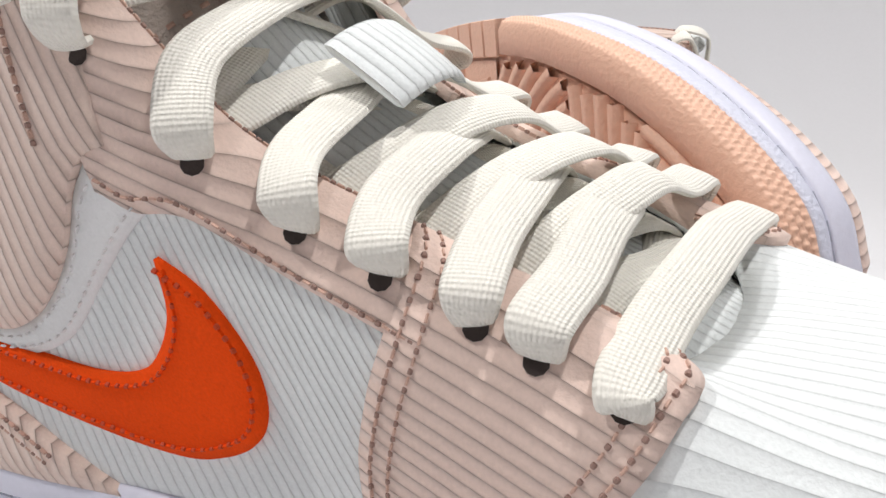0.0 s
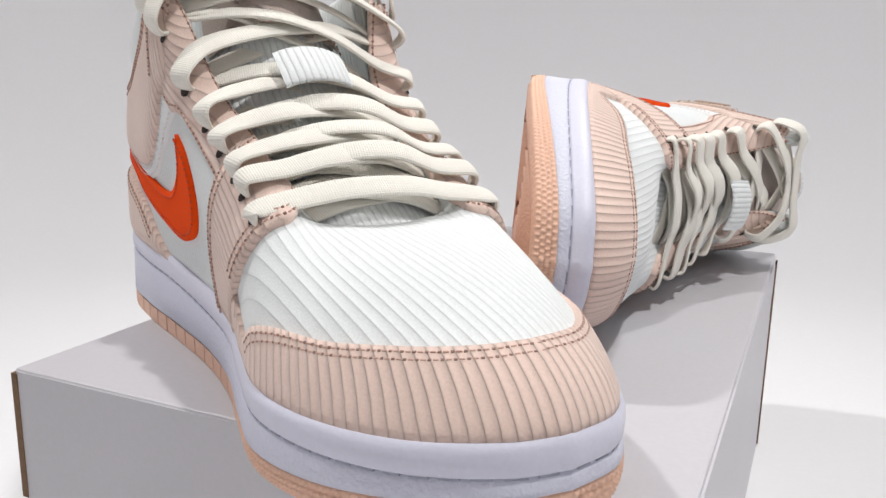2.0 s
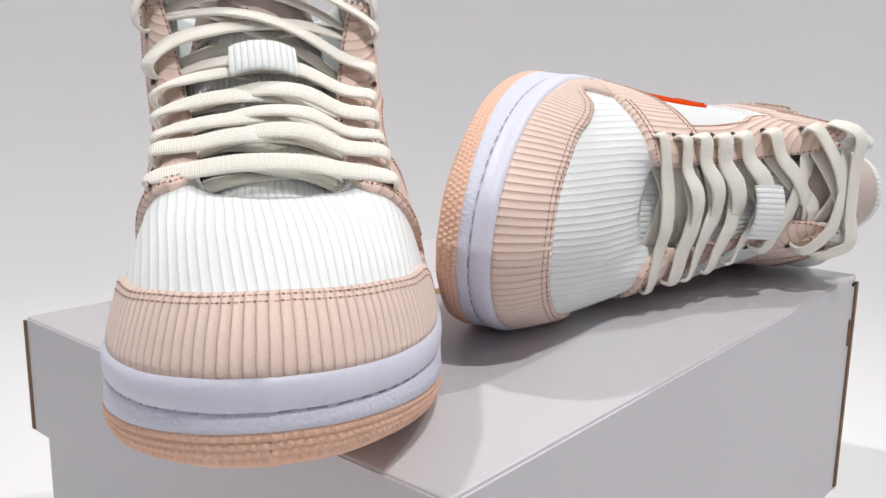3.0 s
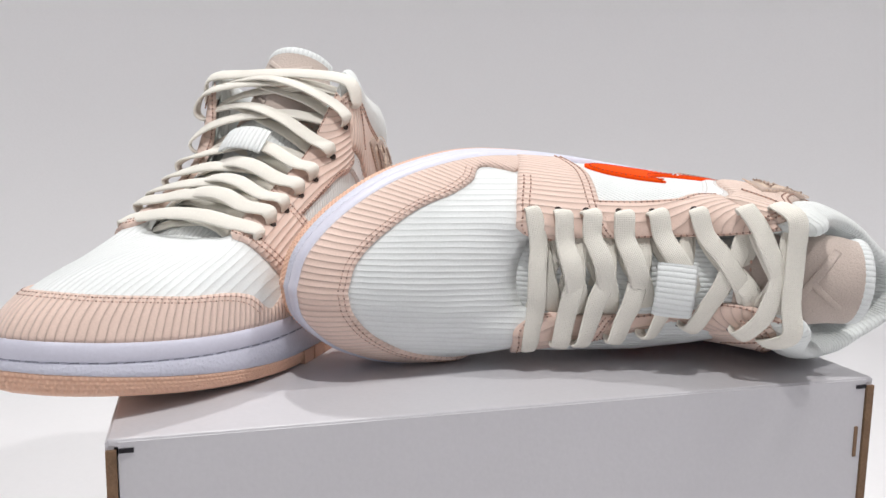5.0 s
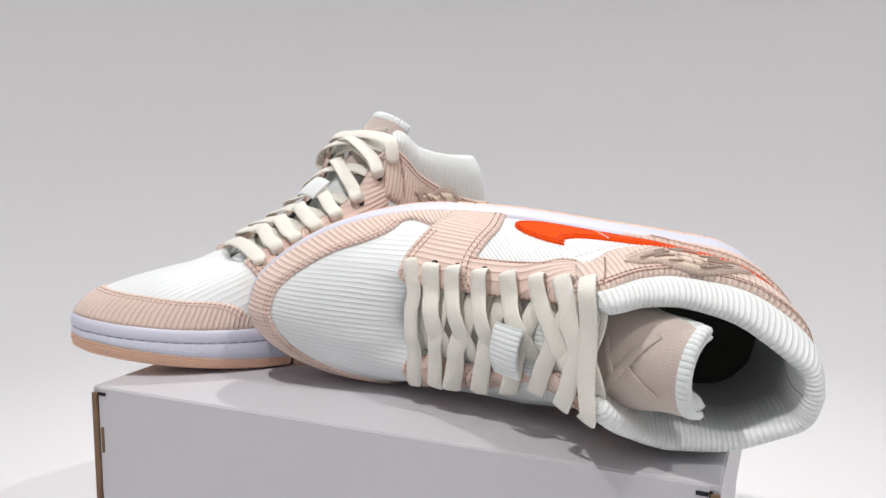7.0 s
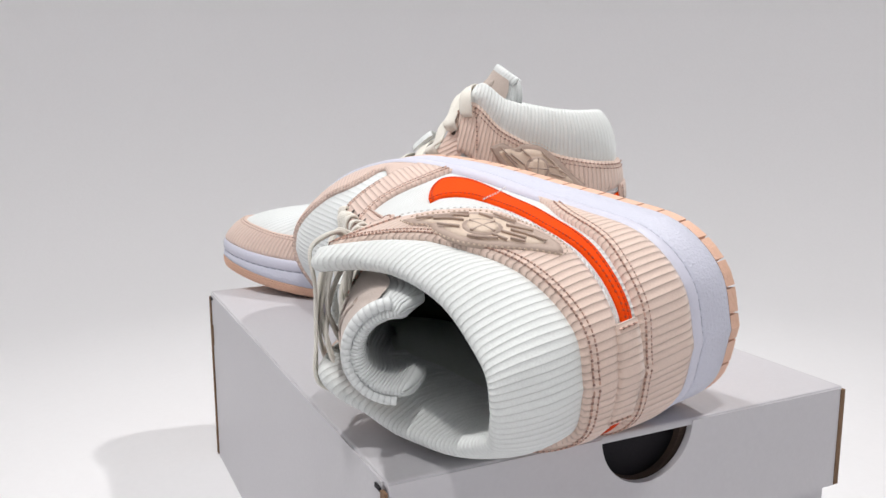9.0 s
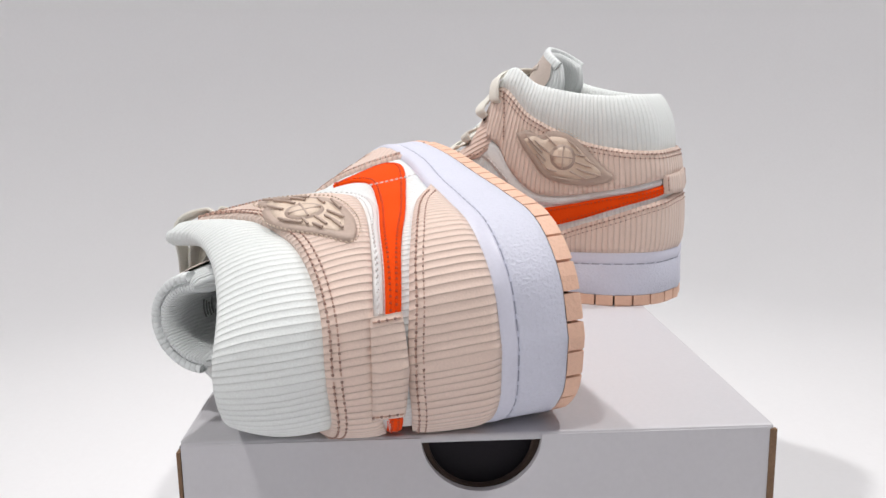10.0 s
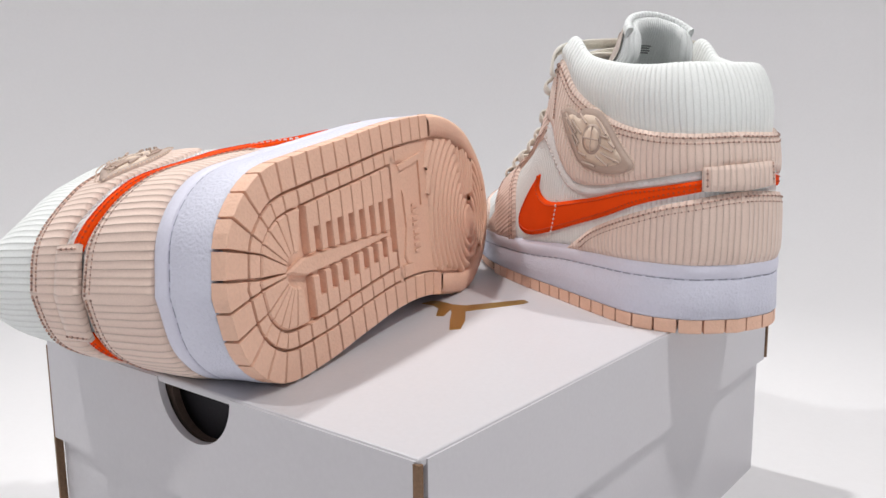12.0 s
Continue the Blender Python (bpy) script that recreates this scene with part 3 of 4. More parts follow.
def tongue(shoe):
    root, f = shoe
    t = np.concatenate([np.linspace(0, 0.96, 40), [0.985, 1.0]])
    w = 0.041 if SQUASH else 0.037
    prof = [(s, 0.0) for s in np.linspace(-w, w, 25)] + [(w + 0.003, -0.003)] + [(s, -0.0075) for s in np.linspace(w, -w, 25)] + [(-w - 0.003, -0.003)]
    s, o = np.array(prof).T
    tt = np.repeat(t[:, None], len(s), 1)
    thin = np.where(tt > 0.97, np.where(tt > 0.99, 0.25, 0.75), 1.0)
    off = (o[None] + 0.00375) * thin - 0.00375
    p = tongue_point(tt, np.repeat(s[None], len(t), 0), off).reshape(-1, 3)
    faces = grid_faces(len(t), len(s), True) + [tuple(range((len(t) - 1) * len(s), len(t) * len(s)))]
    uv = np.stack([np.tile(s, len(t)), np.repeat(t, len(s)) * 0.15], -1)
    ob = link("tongue", p * (1, f, 1), handed(faces, f), WHITE_FINE, root, "white ribbed padded tongue", uv)
    sheet("tongue_label", np.linspace(0.63, 0.975, 16), np.linspace(-0.029, 0.029, 17), 0.0012, SUEDE, ob, f, "beige suede tongue label with a debossed emblem")
    lab = bpy.data.objects[ob.children[-1].name]
    # raised emblem: a slanted bar with three short arms
    for t0, s0, t1, s1, wd in ((0.74, -0.014, 0.90, 0.016, 0.0036), (0.80, -0.004, 0.76, 0.012, 0.0028), (0.83, 0.002, 0.92, -0.010, 0.0028), (0.70, -0.004, 0.75, -0.012, 0.0022)):
        x = np.linspace(0, 1, 8)
        path = tongue_point(t0 + (t1 - t0) * x, s0 + (s1 - s0) * x, 0.0016 + 0 * x)
        up = tongue_point(t0 + (t1 - t0) * x, s0 + (s1 - s0) * x, 0.0116 + 0 * x) - path
        ribbon("label_emblem", path, up, wd, 0.0007, SUEDE, lab, f)
    # bound top edge and two stitched rows
    x = np.linspace(-0.036, 0.036, 15)
    path = tongue_point(0 * x + 0.985, x, 0 * x - 0.0005)
    ribbon("binding", path, tongue_point(0 * x + 0.985, x, 0 * x + 0.01) - path, 0.0065, 0.0030, WHITE_FINE, ob, f, "white bound edge")
    for t0 in (0.645, 0.665):
        for a in np.linspace(-0.027, 0.027, 18):
            pts = tongue_point(np.array([t0, t0]), np.array([a - 0.0007, a + 0.0007]), np.array([0.0017, 0.0017]))
            upv = tongue_point(np.array([t0, t0]), np.array([a, a]), np.array([0.0117, 0.0117])) - pts
            ribbon("stitch", pts, upv, 0.0008, 0.0005, THREAD, lab, f)
    # the loop that keeps the lace
    x = np.linspace(-0.0092, 0.0092, 9)
    path = tongue_point(0 * x + 0.475, x, 0.0112 - 22 * x**2)
    keep = ribbon("lace_keeper", path, tongue_point(0 * x + 0.475, x, 0 * x + 0.02) - path, 0.017, 0.0018, WHITE_FINE, ob, f, "white ribbed lace loop")
    # printed size lines on the inner face
    for i in range(4):
        x = np.linspace(-0.006 + 0.001 * (i % 2), 0.006 - 0.0015 * (i % 3), 4)
        path = tongue_point(0 * x + 0.86 - 0.012 * i, x, 0 * x - 0.0078)
        ribbon("print_bar", path, path - tongue_point(0 * x + 0.86 - 0.012 * i, x, 0 * x + 0.01), 0.0008, 0.0003, INK, ob, f)
    return ob


SEAM = [(5.32, 0.93), (5.0, 0.905), (4.6, 0.865), (4.0, 0.815), (3.23, 0.745), (2.57, 0.69), (1.73, 0.645), (0.97, 0.63), (0.0, 0.635)]
SEAM_ALL = SEAM + [(-k, h) for k, h in SEAM[-2::-1]]


def collar(shoe):
    root, f = shoe
    k = np.linspace(-5.42, 5.42, 181)
    a = np.abs(k)
    hs = np.interp(a, [s[0] for s in SEAM[::-1]] + [5.5], [s[1] for s in SEAM[::-1]] + [0.95]) - 0.012
    puff = np.clip((5.5 - a) / 0.5, 0.35, 1)
    rows = []
    for x in np.linspace(0, 1, 9):
        h = hs + (0.985 - hs) * x
        rows.append(last(k, h) + normal(k, h) * ((0.0008 + 0.0030 * math.sin(math.pi * min(1, x * 0.80))) * puff)[:, None])
    top, n = last(k, 1.0), normal(k, 0 * k + 0.93)
    n[:, 2] = 0
    n /= np.linalg.norm(n, axis=-1, keepdims=True)
    up = np.array((0, 0, 1.0))
    for o, z in ((0.0016, 0.0014), (0.0004, 0.0024), (-0.0012, 0.0027), (-0.0028, 0.0020), (-0.0042, 0.0)):
        rows.append(top + n * (o * puff)[:, None] + up * z * puff[:, None])
    for h, o in ((0.95, 0.0056), (0.86, 0.0085), (0.70, 0.0090), (0.50, 0.0075)):
        rows.append(last(k, 0 * k + h) - n * (o * puff)[:, None])
    run = np.interp(k, ARC_K, ARC)
    down = np.arange(len(rows)) * 0.004
    uv = np.stack([np.tile(run, len(rows)), np.repeat(down, len(k))], -1)
    return link("collar", np.concatenate(rows) * (1, f, 1), handed(grid_faces(len(rows), len(k)), f), WHITE, root, "padded white corduroy collar", uv)


def inside_shell(shoe):
    root, f = shoe
    k, h = np.meshgrid(np.linspace(-12, 12, 121), np.linspace(0, 0.99, 16), indexing="ij")
    p = last(k, h) - normal(k, h) * 0.0026
    link("upper_backing", p.reshape(-1, 3) * (1, f, 1), handed(grid_faces(121, 16), f), LINING, root)
    k, h = np.meshgrid(np.linspace(-8.5, 8.5, 91), np.linspace(0.0, 0.56, 9), indexing="ij")
    p = last(k, h) - normal(k, h) * 0.0072
    link("lining", p.reshape(-1, 3) * (1, f, 1), handed(grid_faces(91, 9), f), LINING, root, "pale lining")
    half, q = np.linspace(0, 9, 50), np.linspace(-1, 1, 9)
    a, b = sole_edge(half, 0 * half - 0.005), sole_edge(-half, 0 * half - 0.005)
    p = np.concatenate([np.column_stack([(a + b) / 2 + (a - b) / 2 * x, 0 * half + 0.034 + 0.004 * x * x]) for x in q])
    link("insole", p * (1, f, 1), handed(grid_faces(9, 50), f), INSOLE, root, "insole, its dark colour including the shade inside the shoe")


EYES = [(7.80, 0.60), (7.40, 0.63), (7.00, 0.65), (6.60, 0.68), (6.20, 0.70), (5.65, 0.69), (5.25, 0.75), (4.98, 0.81)]

INNER = (0.17, 0.15, 0.02, 0.02, 0.0, 0.0, 0.1, 0.17)  # how far the medial eyelets lie nearer the heel
LIPS = (8.78, 8.2, 7.7, 7.1, 6.62, 6.0, 5.5, 5.12)


def lacing(shoe):
    root, f = shoe
    rnd = random.Random(7 if f > 0 else 11)
    fwd = np.array((0.45, 0, 0.89))

    def hole(i, s, off):
        k, h = s * (EYES[i][0] - (INNER[i] if s < 0 else 0)), EYES[i][1]
        return last(k, h) + normal(np.float64(k), np.float64(h)) * off

    def lip(i, s, off, on=0.0):
        """The throat's edge at eyelet i, or on of the way to the next one."""
        k = s * (float(np.interp(i + on, range(8), LIPS)) - (0.14 if s < 0 else 0))
        return last(k, 0.97) + normal(np.float64(k), np.float64(0.93)) * off

    def nor(i, s):
        return normal(np.float64(s * (EYES[i][0] - (INNER[i] if s < 0 else 0))), np.float64(EYES[i][1]))

    # flat discs on the surface, coloured as the shade in each hole
    for i in range(8):
        for s in (-1, 1):
            a = np.linspace(0, 2 * math.pi, 11)[:-1]
            n, c = nor(i, s), hole(i, s, 0.0031)
            e1 = np.cross(n, (0, 1, 0))
            e1 /= np.linalg.norm(e1)
            e2 = np.cross(n, e1)
            ring = [c + (e1 * math.cos(x) + e2 * math.sin(x)) * 0.0018 for x in a] + [c + n * 0.0001]
            link("eyelet", np.array(ring) * (1, f, 1), [(j, (j + 1) % 10, 10) for j in range(10)], EYELET_SHADE, root, "punched eyelet, a disc coloured as its shade")
    runs = []
    for i in range(7):
        for s in (-1, 1):
            # the run below, from lip to lip
            lay = 0.0016 if s > 0 else 0.0
            a, b = lip(i, s, -0.003), lip(i + 1, -s, -0.003)
            p = [a + np.array((0, s * 0.006, -0.004)), a * 0.8 + b * 0.2 + fwd * (0.002 + lay), (a + b) / 2 + fwd * (0.0034 + lay), a * 0.2 + b * 0.8 + fwd * (0.002 + lay), b + np.array((0, -s * 0.006, -0.004))]
            runs.append((p, [fwd] * 5))
            if i == 0:
                continue
            # the run above, out of the hole and across to the next lip
            lay = 0.0024 if s > 0 else 0.0
            high = 0.45 if f < 0 and i > 4 else 1.0
            a, b = lip(i, s, 0.0052, 0.15), lip(i + 1, -s, -0.002, -0.15)
            n, c = nor(i, s), hole(i, s, 0)
            down = (c - a) / np.linalg.norm(c - a)
            p = [hole(i, s, -0.0012) + (a - c) * 0.13, hole(i, s, 0.0040) + (a - c) * 0.09, hole(i, s, 0.0068) + (a - c) * 0.36, a + fwd * 0.0004, a * 0.75 + b * 0.25 + fwd * (0.0042 + lay) * high, (a + b) / 2 + fwd * (0.0056 + lay) * high, a * 0.25 + b * 0.75 + fwd * (0.0040 + lay * 0.5) * high, b + np.array((0, -s * 0.004, -0.002))]
            runs.append((p, [down, n + down * 0.8, n, fwd * 0.5 + n * 0.5, fwd, fwd, fwd, fwd]))
    for i, lift in ((0, 0.0030), (7, 0.0040 if f > 0 else 0.0010)):
        l, m = lip(i, 1, 0.0048), lip(i, -1, 0.0048)
        nl, nm = nor(i, 1), nor(i, -1)
        dl = (hole(i, 1, 0) - l) / np.linalg.norm(hole(i, 1, 0) - l)
        dm = (hole(i, -1, 0) - m) / np.linalg.norm(hole(i, -1, 0) - m)
        p = [hole(i, 1, -0.0006), hole(i, 1, 0.0036), hole(i, 1, 0.0054) + (l - hole(i, 1, 0)) * 0.22, l + fwd * 0.001, l * 0.7 + m * 0.3 + fwd * lift, l * 0.3 + m * 0.7 + fwd * lift, m + fwd * 0.001, hole(i, -1, 0.0054) + (m - hole(i, -1, 0)) * 0.22, hole(i, -1, 0.0036), hole(i, -1, -0.0006)]
        runs.append((p, [dl, nl + dl * 0.8, nl, fwd * 0.6 + nl * 0.4, fwd, fwd, fwd * 0.6 + nm * 0.4, nm, nm + dm * 0.8, dm]))
    for p, u in runs:
        lean = np.array((rnd.uniform(-0.16, 0.16), 0, 0))
        p = [x + np.array((rnd.uniform(-0.0007, 0.0007), 0, rnd.uniform(-0.0003, 0.0005))) for x in p]
        ribbon("lace", p, [np.asarray(x) + lean for x in u], rnd.uniform(0.0082, 0.0092), 0.00135, LACE, root, f, "flat cream woven lace", 0.010)


# outlines on the lateral side, as (station, height) along the last
EMBLEM_L = [[(4.92, 0.32), (4.88, 0.25), (4.55, 0.205), (4.07, 0.215), (3.3, 0.265), (2.43, 0.325), (1.7, 0.36), (0.72, 0.405)], [(0.72, 0.405), (0.72, 0.35)], [(0.72, 0.35), (1.8, 0.285), (2.73, 0.20), (3.6, 0.12), (4.4, 0.06), (5.0, 0.038), (5.4, 0.06), (5.55, 0.11), (5.48, 0.18), (5.22, 0.26), (4.92, 0.32)]]
EMBLEM_M = [[(-4.94, 0.43), (-4.81, 0.34), (-4.46, 0.26), (-4.06, 0.25), (-3.53, 0.285), (-2.76, 0.34), (-1.78, 0.4), (-0.72, 0.43)], [(-0.72, 0.43), (-0.72, 0.37)], [(-0.72, 0.37), (-1.69, 0.345), (-2.56, 0.29), (-3.18, 0.21), (-3.79, 0.145), (-4.36, 0.11), (-4.69, 0.12), (-5.01, 0.16), (-5.22, 0.23), (-5.29, 0.31), (-5.18, 0.39), (-4.94, 0.43)]]
COUNTER = [(3.80, 0.0), (3.47, 0.055), (3.03, 0.13), (2.13, 0.22), (1.27, 0.29), (0.0, 0.34), (-1.27, 0.32), (-2.13, 0.27), (-3.03, 0.18), (-3.47, 0.08), (-3.80, 0.0)]
ANKLE_LOW = [(5.02, 0.60), (4.62, 0.56), (4.25, 0.46), (3.75, 0.355), (3.33, 0.335), (2.43, 0.37), (1.7, 0.405), (0.83, 0.445), (0.0, 0.46)]
STRIP = [[(0.8, 0.41), (1.7, 0.368), (2.43, 0.335), (3.3, 0.28), (3.85, 0.30), (4.4, 0.40), (5.05, 0.50)], [(5.05, 0.50), (5.05, 0.585)], [(5.05, 0.585), (4.6, 0.55), (4.2, 0.45), (3.7, 0.355), (3.33, 0.335), (2.43, 0.375), (1.7, 0.41), (0.8, 0.45)], [(0.8, 0.45), (0.8, 0.41)]]
FRONT = [[(5.60, 0.0), (5.90, 0.18), (6.28, 0.36), (6.62, 0.55), (6.98, 0.80), (7.2, 1.0)], [(7.2, 1.0), (8.0, 1.0), (8.5, 1.0)], [(8.5, 1.0), (8.66, 0.92), (8.55, 0.80), (8.1, 0.63), (7.6, 0.42), (7.05, 0.20), (6.5, 0.0)], [(6.5, 0.0), (5.6, 0.0)]]
STAY = [[(7.2, 1.0), (6.2, 1.0), (5.32, 1.0)], [(5.32, 1.0), (5.12, 0.8), (4.93, 0.62), (4.9, 0.53)], [(4.9, 0.53), (5.17, 0.50), (5.6, 0.54), (6.0, 0.555), (6.3, 0.55), (6.72, 0.52)], [(6.72, 0.52), (7.0, 0.78), (7.2, 1.0)]]
CAP_TOP = [(7.0, 0.16), (7.3, 0.085), (7.55, 0.10), (7.9, 0.20), (8.45, 0.275), (9.3, 0.315), (10.3, 0.335), (11.4, 0.352), (12.6, 0.352), (13.7, 0.335), (14.7, 0.315), (15.55, 0.275), (16.25, 0.19), (16.65, 0.10), (16.9, 0.085), (17.2, 0.16)]
WING = [[(4.22, 0.675), (3.95, 0.715), (3.66, 0.700), (3.47, 0.738), (3.08, 0.738), (2.68, 0.665), (2.30, 0.545), (2.06, 0.460), (2.36, 0.420), (2.87, 0.415), (3.42, 0.445), (3.80, 0.55), (4.22, 0.675)]]


def shrink(chains, factor):
    p = np.array(chains[0])
    c = p[:-1].mean(0)
    return [[tuple(x) for x in c + (p - c) * factor]]


def sneaker(m, f, label):
    root = tagged(new("high_top_sneaker"), label, "sneaker", "pair of sneakers")
    root.matrix_world = m
    global SQUASH
    SQUASH = 0.015 if f < 0 else 0.0
    shoe = (root, f)
    pinks, whites, oranges = [THREAD, HOLE], [THREAD_WHITE, HOLE], [ORANGE, HOLE_ORANGE]
    inside_shell(shoe)
    box = panel("toe_box", [[(6.7, 0.02), (6.7, 1.0)], [(6.7, 1.0), (9.0, 1.0), (12.0, 1.0), (15.0, 1.0), (17.3, 1.0)], [(17.3, 1.0), (17.3, 0.02)], [(17.3, 0.02), (16.7, 0.03), (16.0, 0.10), (15.0, 0.20), (13.5, 0.25), (12.0, 0.26), (10.5, 0.25), (9.0, 0.20), (8.0, 0.10), (7.3, 0.03), (6.7, 0.02)]], 0.0006, 0.001, WHITE_TOE, shoe, "toe", "white corduroy toe box")
    cap = panel("toe_cap", [CAP_TOP, [(17.2, 0.16), (17.6, 0.10), (17.7, 0.0)], [(17.7, 0.0), (15.0, 0.0), (12.0, 0.0), (9.0, 0.0), (6.5, 0.0)], [(6.5, 0.0), (6.6, 0.10), (7.0, 0.16)]], 0.0022, 0.0022, PINK_FINE, shoe, "fan", "pink corduroy toe cap")
    stitches("stitching", CAP_TOP[2:-2], 0.0021, shoe, pinks, cap, (-0.0022, -0.0048))
    for s in (1, -1):
        def side(c):
            return c if s > 0 else mirror(c)
        q = panel("quarter", side([[(0.0, 0.0), (0.0, 0.5)], [(0.0, 0.5), (2.0, 0.52), (4.0, 0.62), (5.4, 0.7), (6.9, 0.75)], [(6.9, 0.75), (6.6, 0.3), (6.4, 0.0)], [(6.4, 0.0), (4.0, 0.0), (2.0, 0.0), (0.0, 0.0)]]), 0.0008, 0.001, WHITE_FINE, shoe, "upright", "white fine corduroy side panel")
        st = panel("strip", side(STRIP), 0.0020, 0.0014, SATIN, shoe, "upright", "white satin strip")
        stitches("stitching", side(STRIP[2:3])[0], 0.0021, shoe, whites, st, (s * 0.0018,), holes=False)
        stitches("stitching", side(STRIP[:1])[0], 0.0021, shoe, whites, st, (s * 0.0014,), holes=False)
        def shift(c):
            return c if s > 0 else mirror(c, 0.16)
        fr = panel("front_panel", shift(FRONT), 0.0028, 0.0022, PINK_FINE, shoe, "slant", "pink corduroy front side panel")
        stitches("stitching", shift(FRONT[:1])[0], 0.0029, shoe, pinks, fr, (s * -0.0020, s * -0.0046))
        stitches("stitching", shift(FRONT[2:3])[0][:-1], 0.0029, shoe, pinks, fr, (s * -0.0020, s * -0.0046))
        sta = panel("eyestay", shift(STAY), 0.0025, 0.0022, PINK_FINE, shoe, "slant", "pink corduroy eyestay")
        stitches("stitching", shift(STAY[2:3])[0], 0.0026, shoe, pinks, sta, (s * 0.0020,))
        stitches("stitching", shift(STAY[:1])[0], 0.0026, shoe, pinks, sta, (s * 0.0020,))
        em = panel("side_emblem", EMBLEM_L if s > 0 else EMBLEM_M, 0.0024, 0.0014, ORANGE, shoe, "upright", "orange felt curved side emblem", 0.0025)
        src = EMBLEM_L if s > 0 else EMBLEM_M
        stitches("stitching", src[0], 0.0025, shoe, oranges, em, (s * 0.0016,), 0.0022, (0.0013, 0.0006, 0.0004))
        stitches("stitching", src[2], 0.0025, shoe, oranges, em, (s * 0.0016,), 0.0022, (0.0013, 0.0006, 0.0004))
    col = collar(shoe)
    front_l, front_m = [(5.02, 0.60), (5.2, 0.80), (5.32, 0.93)], [(-5.32, 0.93), (-5.2, 0.80), (-5.02, 0.60)]
    ank = panel("ankle_panel", [SEAM_ALL, front_m, [(-k, h) for k, h in ANKLE_LOW], ANKLE_LOW[::-1], front_l], 0.0032, 0.0026, PINK, shoe, "upright", "pink corduroy ankle panel", 0.003, 0.0008)
    stitches("stitching", SEAM_ALL, 0.0040, shoe, pinks, ank, (0.0022, 0.0048))
    for s in (1, -1):
        stitches("stitching", [(s * 4.86, 0.88), (s * 4.66, 0.75), (s * 4.5, 0.60)], 0.0044, shoe, pinks, ank, (0.0,))
    cnt = panel("heel_counter", [COUNTER, [(-3.8, 0.0), (0.0, 0.0), (3.8, 0.0)]], 0.0030, 0.0026, PINK, shoe, "upright", "cream-pink corduroy heel counter", 0.003, 0.0008)
    stitches("stitching", COUNTER[1:-1], 0.0036, shoe, pinks, cnt, (0.0020, 0.0044))
    tab = panel("heel_tab", [[(0.82, 0.345), (0.0, 0.345), (-0.82, 0.365)], [(-0.82, 0.365), (-0.82, 0.485)], [(-0.82, 0.485), (0.0, 0.475), (0.82, 0.46)], [(0.82, 0.46), (0.82, 0.345)]], 0.0046, 0.0022, PINK, shoe, "upright", "pink corduroy heel tab")
    stitches("stitching", [(0.82, 0.46), (0.82, 0.345)], 0.0047, shoe, pinks, tab, (-0.0016,))
    stitches("stitching", [(-0.82, 0.365), (-0.82, 0.485)], 0.0047, shoe, pinks, tab, (-0.0016,))
    stitches("stitching", [(4.35, 0.02), (4.22, 0.12), (4.12, 0.24)], 0.0027, shoe, whites, col, (0.0,), 0.0026, (0.0017, 0.0006, 0.0005), False)
    patch = panel("ankle_patch", WING, 0.0053, 0.0018, RUBBER, shoe, "upright", "beige moulded rubber winged patch", 0.0025)
    inner = shrink(WING, 0.78)
    panel("patch_field", inner, 0.0057, 0.0008, RUBBER_PALE, (patch, f), "upright", "pale raised wing relief", 0.0025)
    stitches("stitching", WING, 0.0054, shoe, [RUBBER_PALE, RUBBER], patch, (-0.0014,), 0.002, (0.0011, 0.0005, 0.0004), False, True)
    c = np.array((3.12, 0.585))
    ring = [[tuple(c + (0.27 * math.cos(a), 0.082 * math.sin(a))) for a in np.linspace(0, 2 * math.pi, 13)]]
    panel("patch_ball", ring, 0.0062, 0.0008, RUBBER, (patch, f), "upright")
    panel("patch_ball", shrink(ring, 0.78), 0.0066, 0.0008, RUBBER_PALE, (patch, f), "upright")
    for a, b in (((3.12, 0.515), (3.12, 0.655)), ((2.9, 0.585), (3.34, 0.585)), ((3.45, 0.55), (3.85, 0.65)), ((3.40, 0.60), (3.72, 0.66)), ((2.8, 0.52), (2.42, 0.48)), ((2.85, 0.56), (2.5, 0.53)), ((2.86, 0.61), (2.62, 0.60)), ((2.95, 0.50), (2.6, 0.455)), ((3.30, 0.66), (3.52, 0.705)), ((2.80, 0.645), (3.05, 0.70)), ((2.72, 0.62), (2.95, 0.685)), ((3.22, 0.49), (3.42, 0.50)), ((3.5, 0.53), (3.66, 0.58)), ((2.58, 0.50), (2.30, 0.475)), ((2.62, 0.58), (2.44, 0.55)), ((3.55, 0.60), (3.95, 0.685)), ((3.30, 0.455), (2.95, 0.445))):
        x = np.linspace(0, 1, 4)
        kk, hh = a[0] + (b[0] - a[0]) * x, a[1] + (b[1] - a[1]) * x
        nn = normal(kk, hh)
        ribbon("patch_rib", last(kk, hh) + nn * 0.0063, nn, 0.0009, 0.0008, RUBBER, patch, f)
    midsole(shoe)
    outsole(shoe)
    tongue(shoe)
    lacing(shoe)
    return root


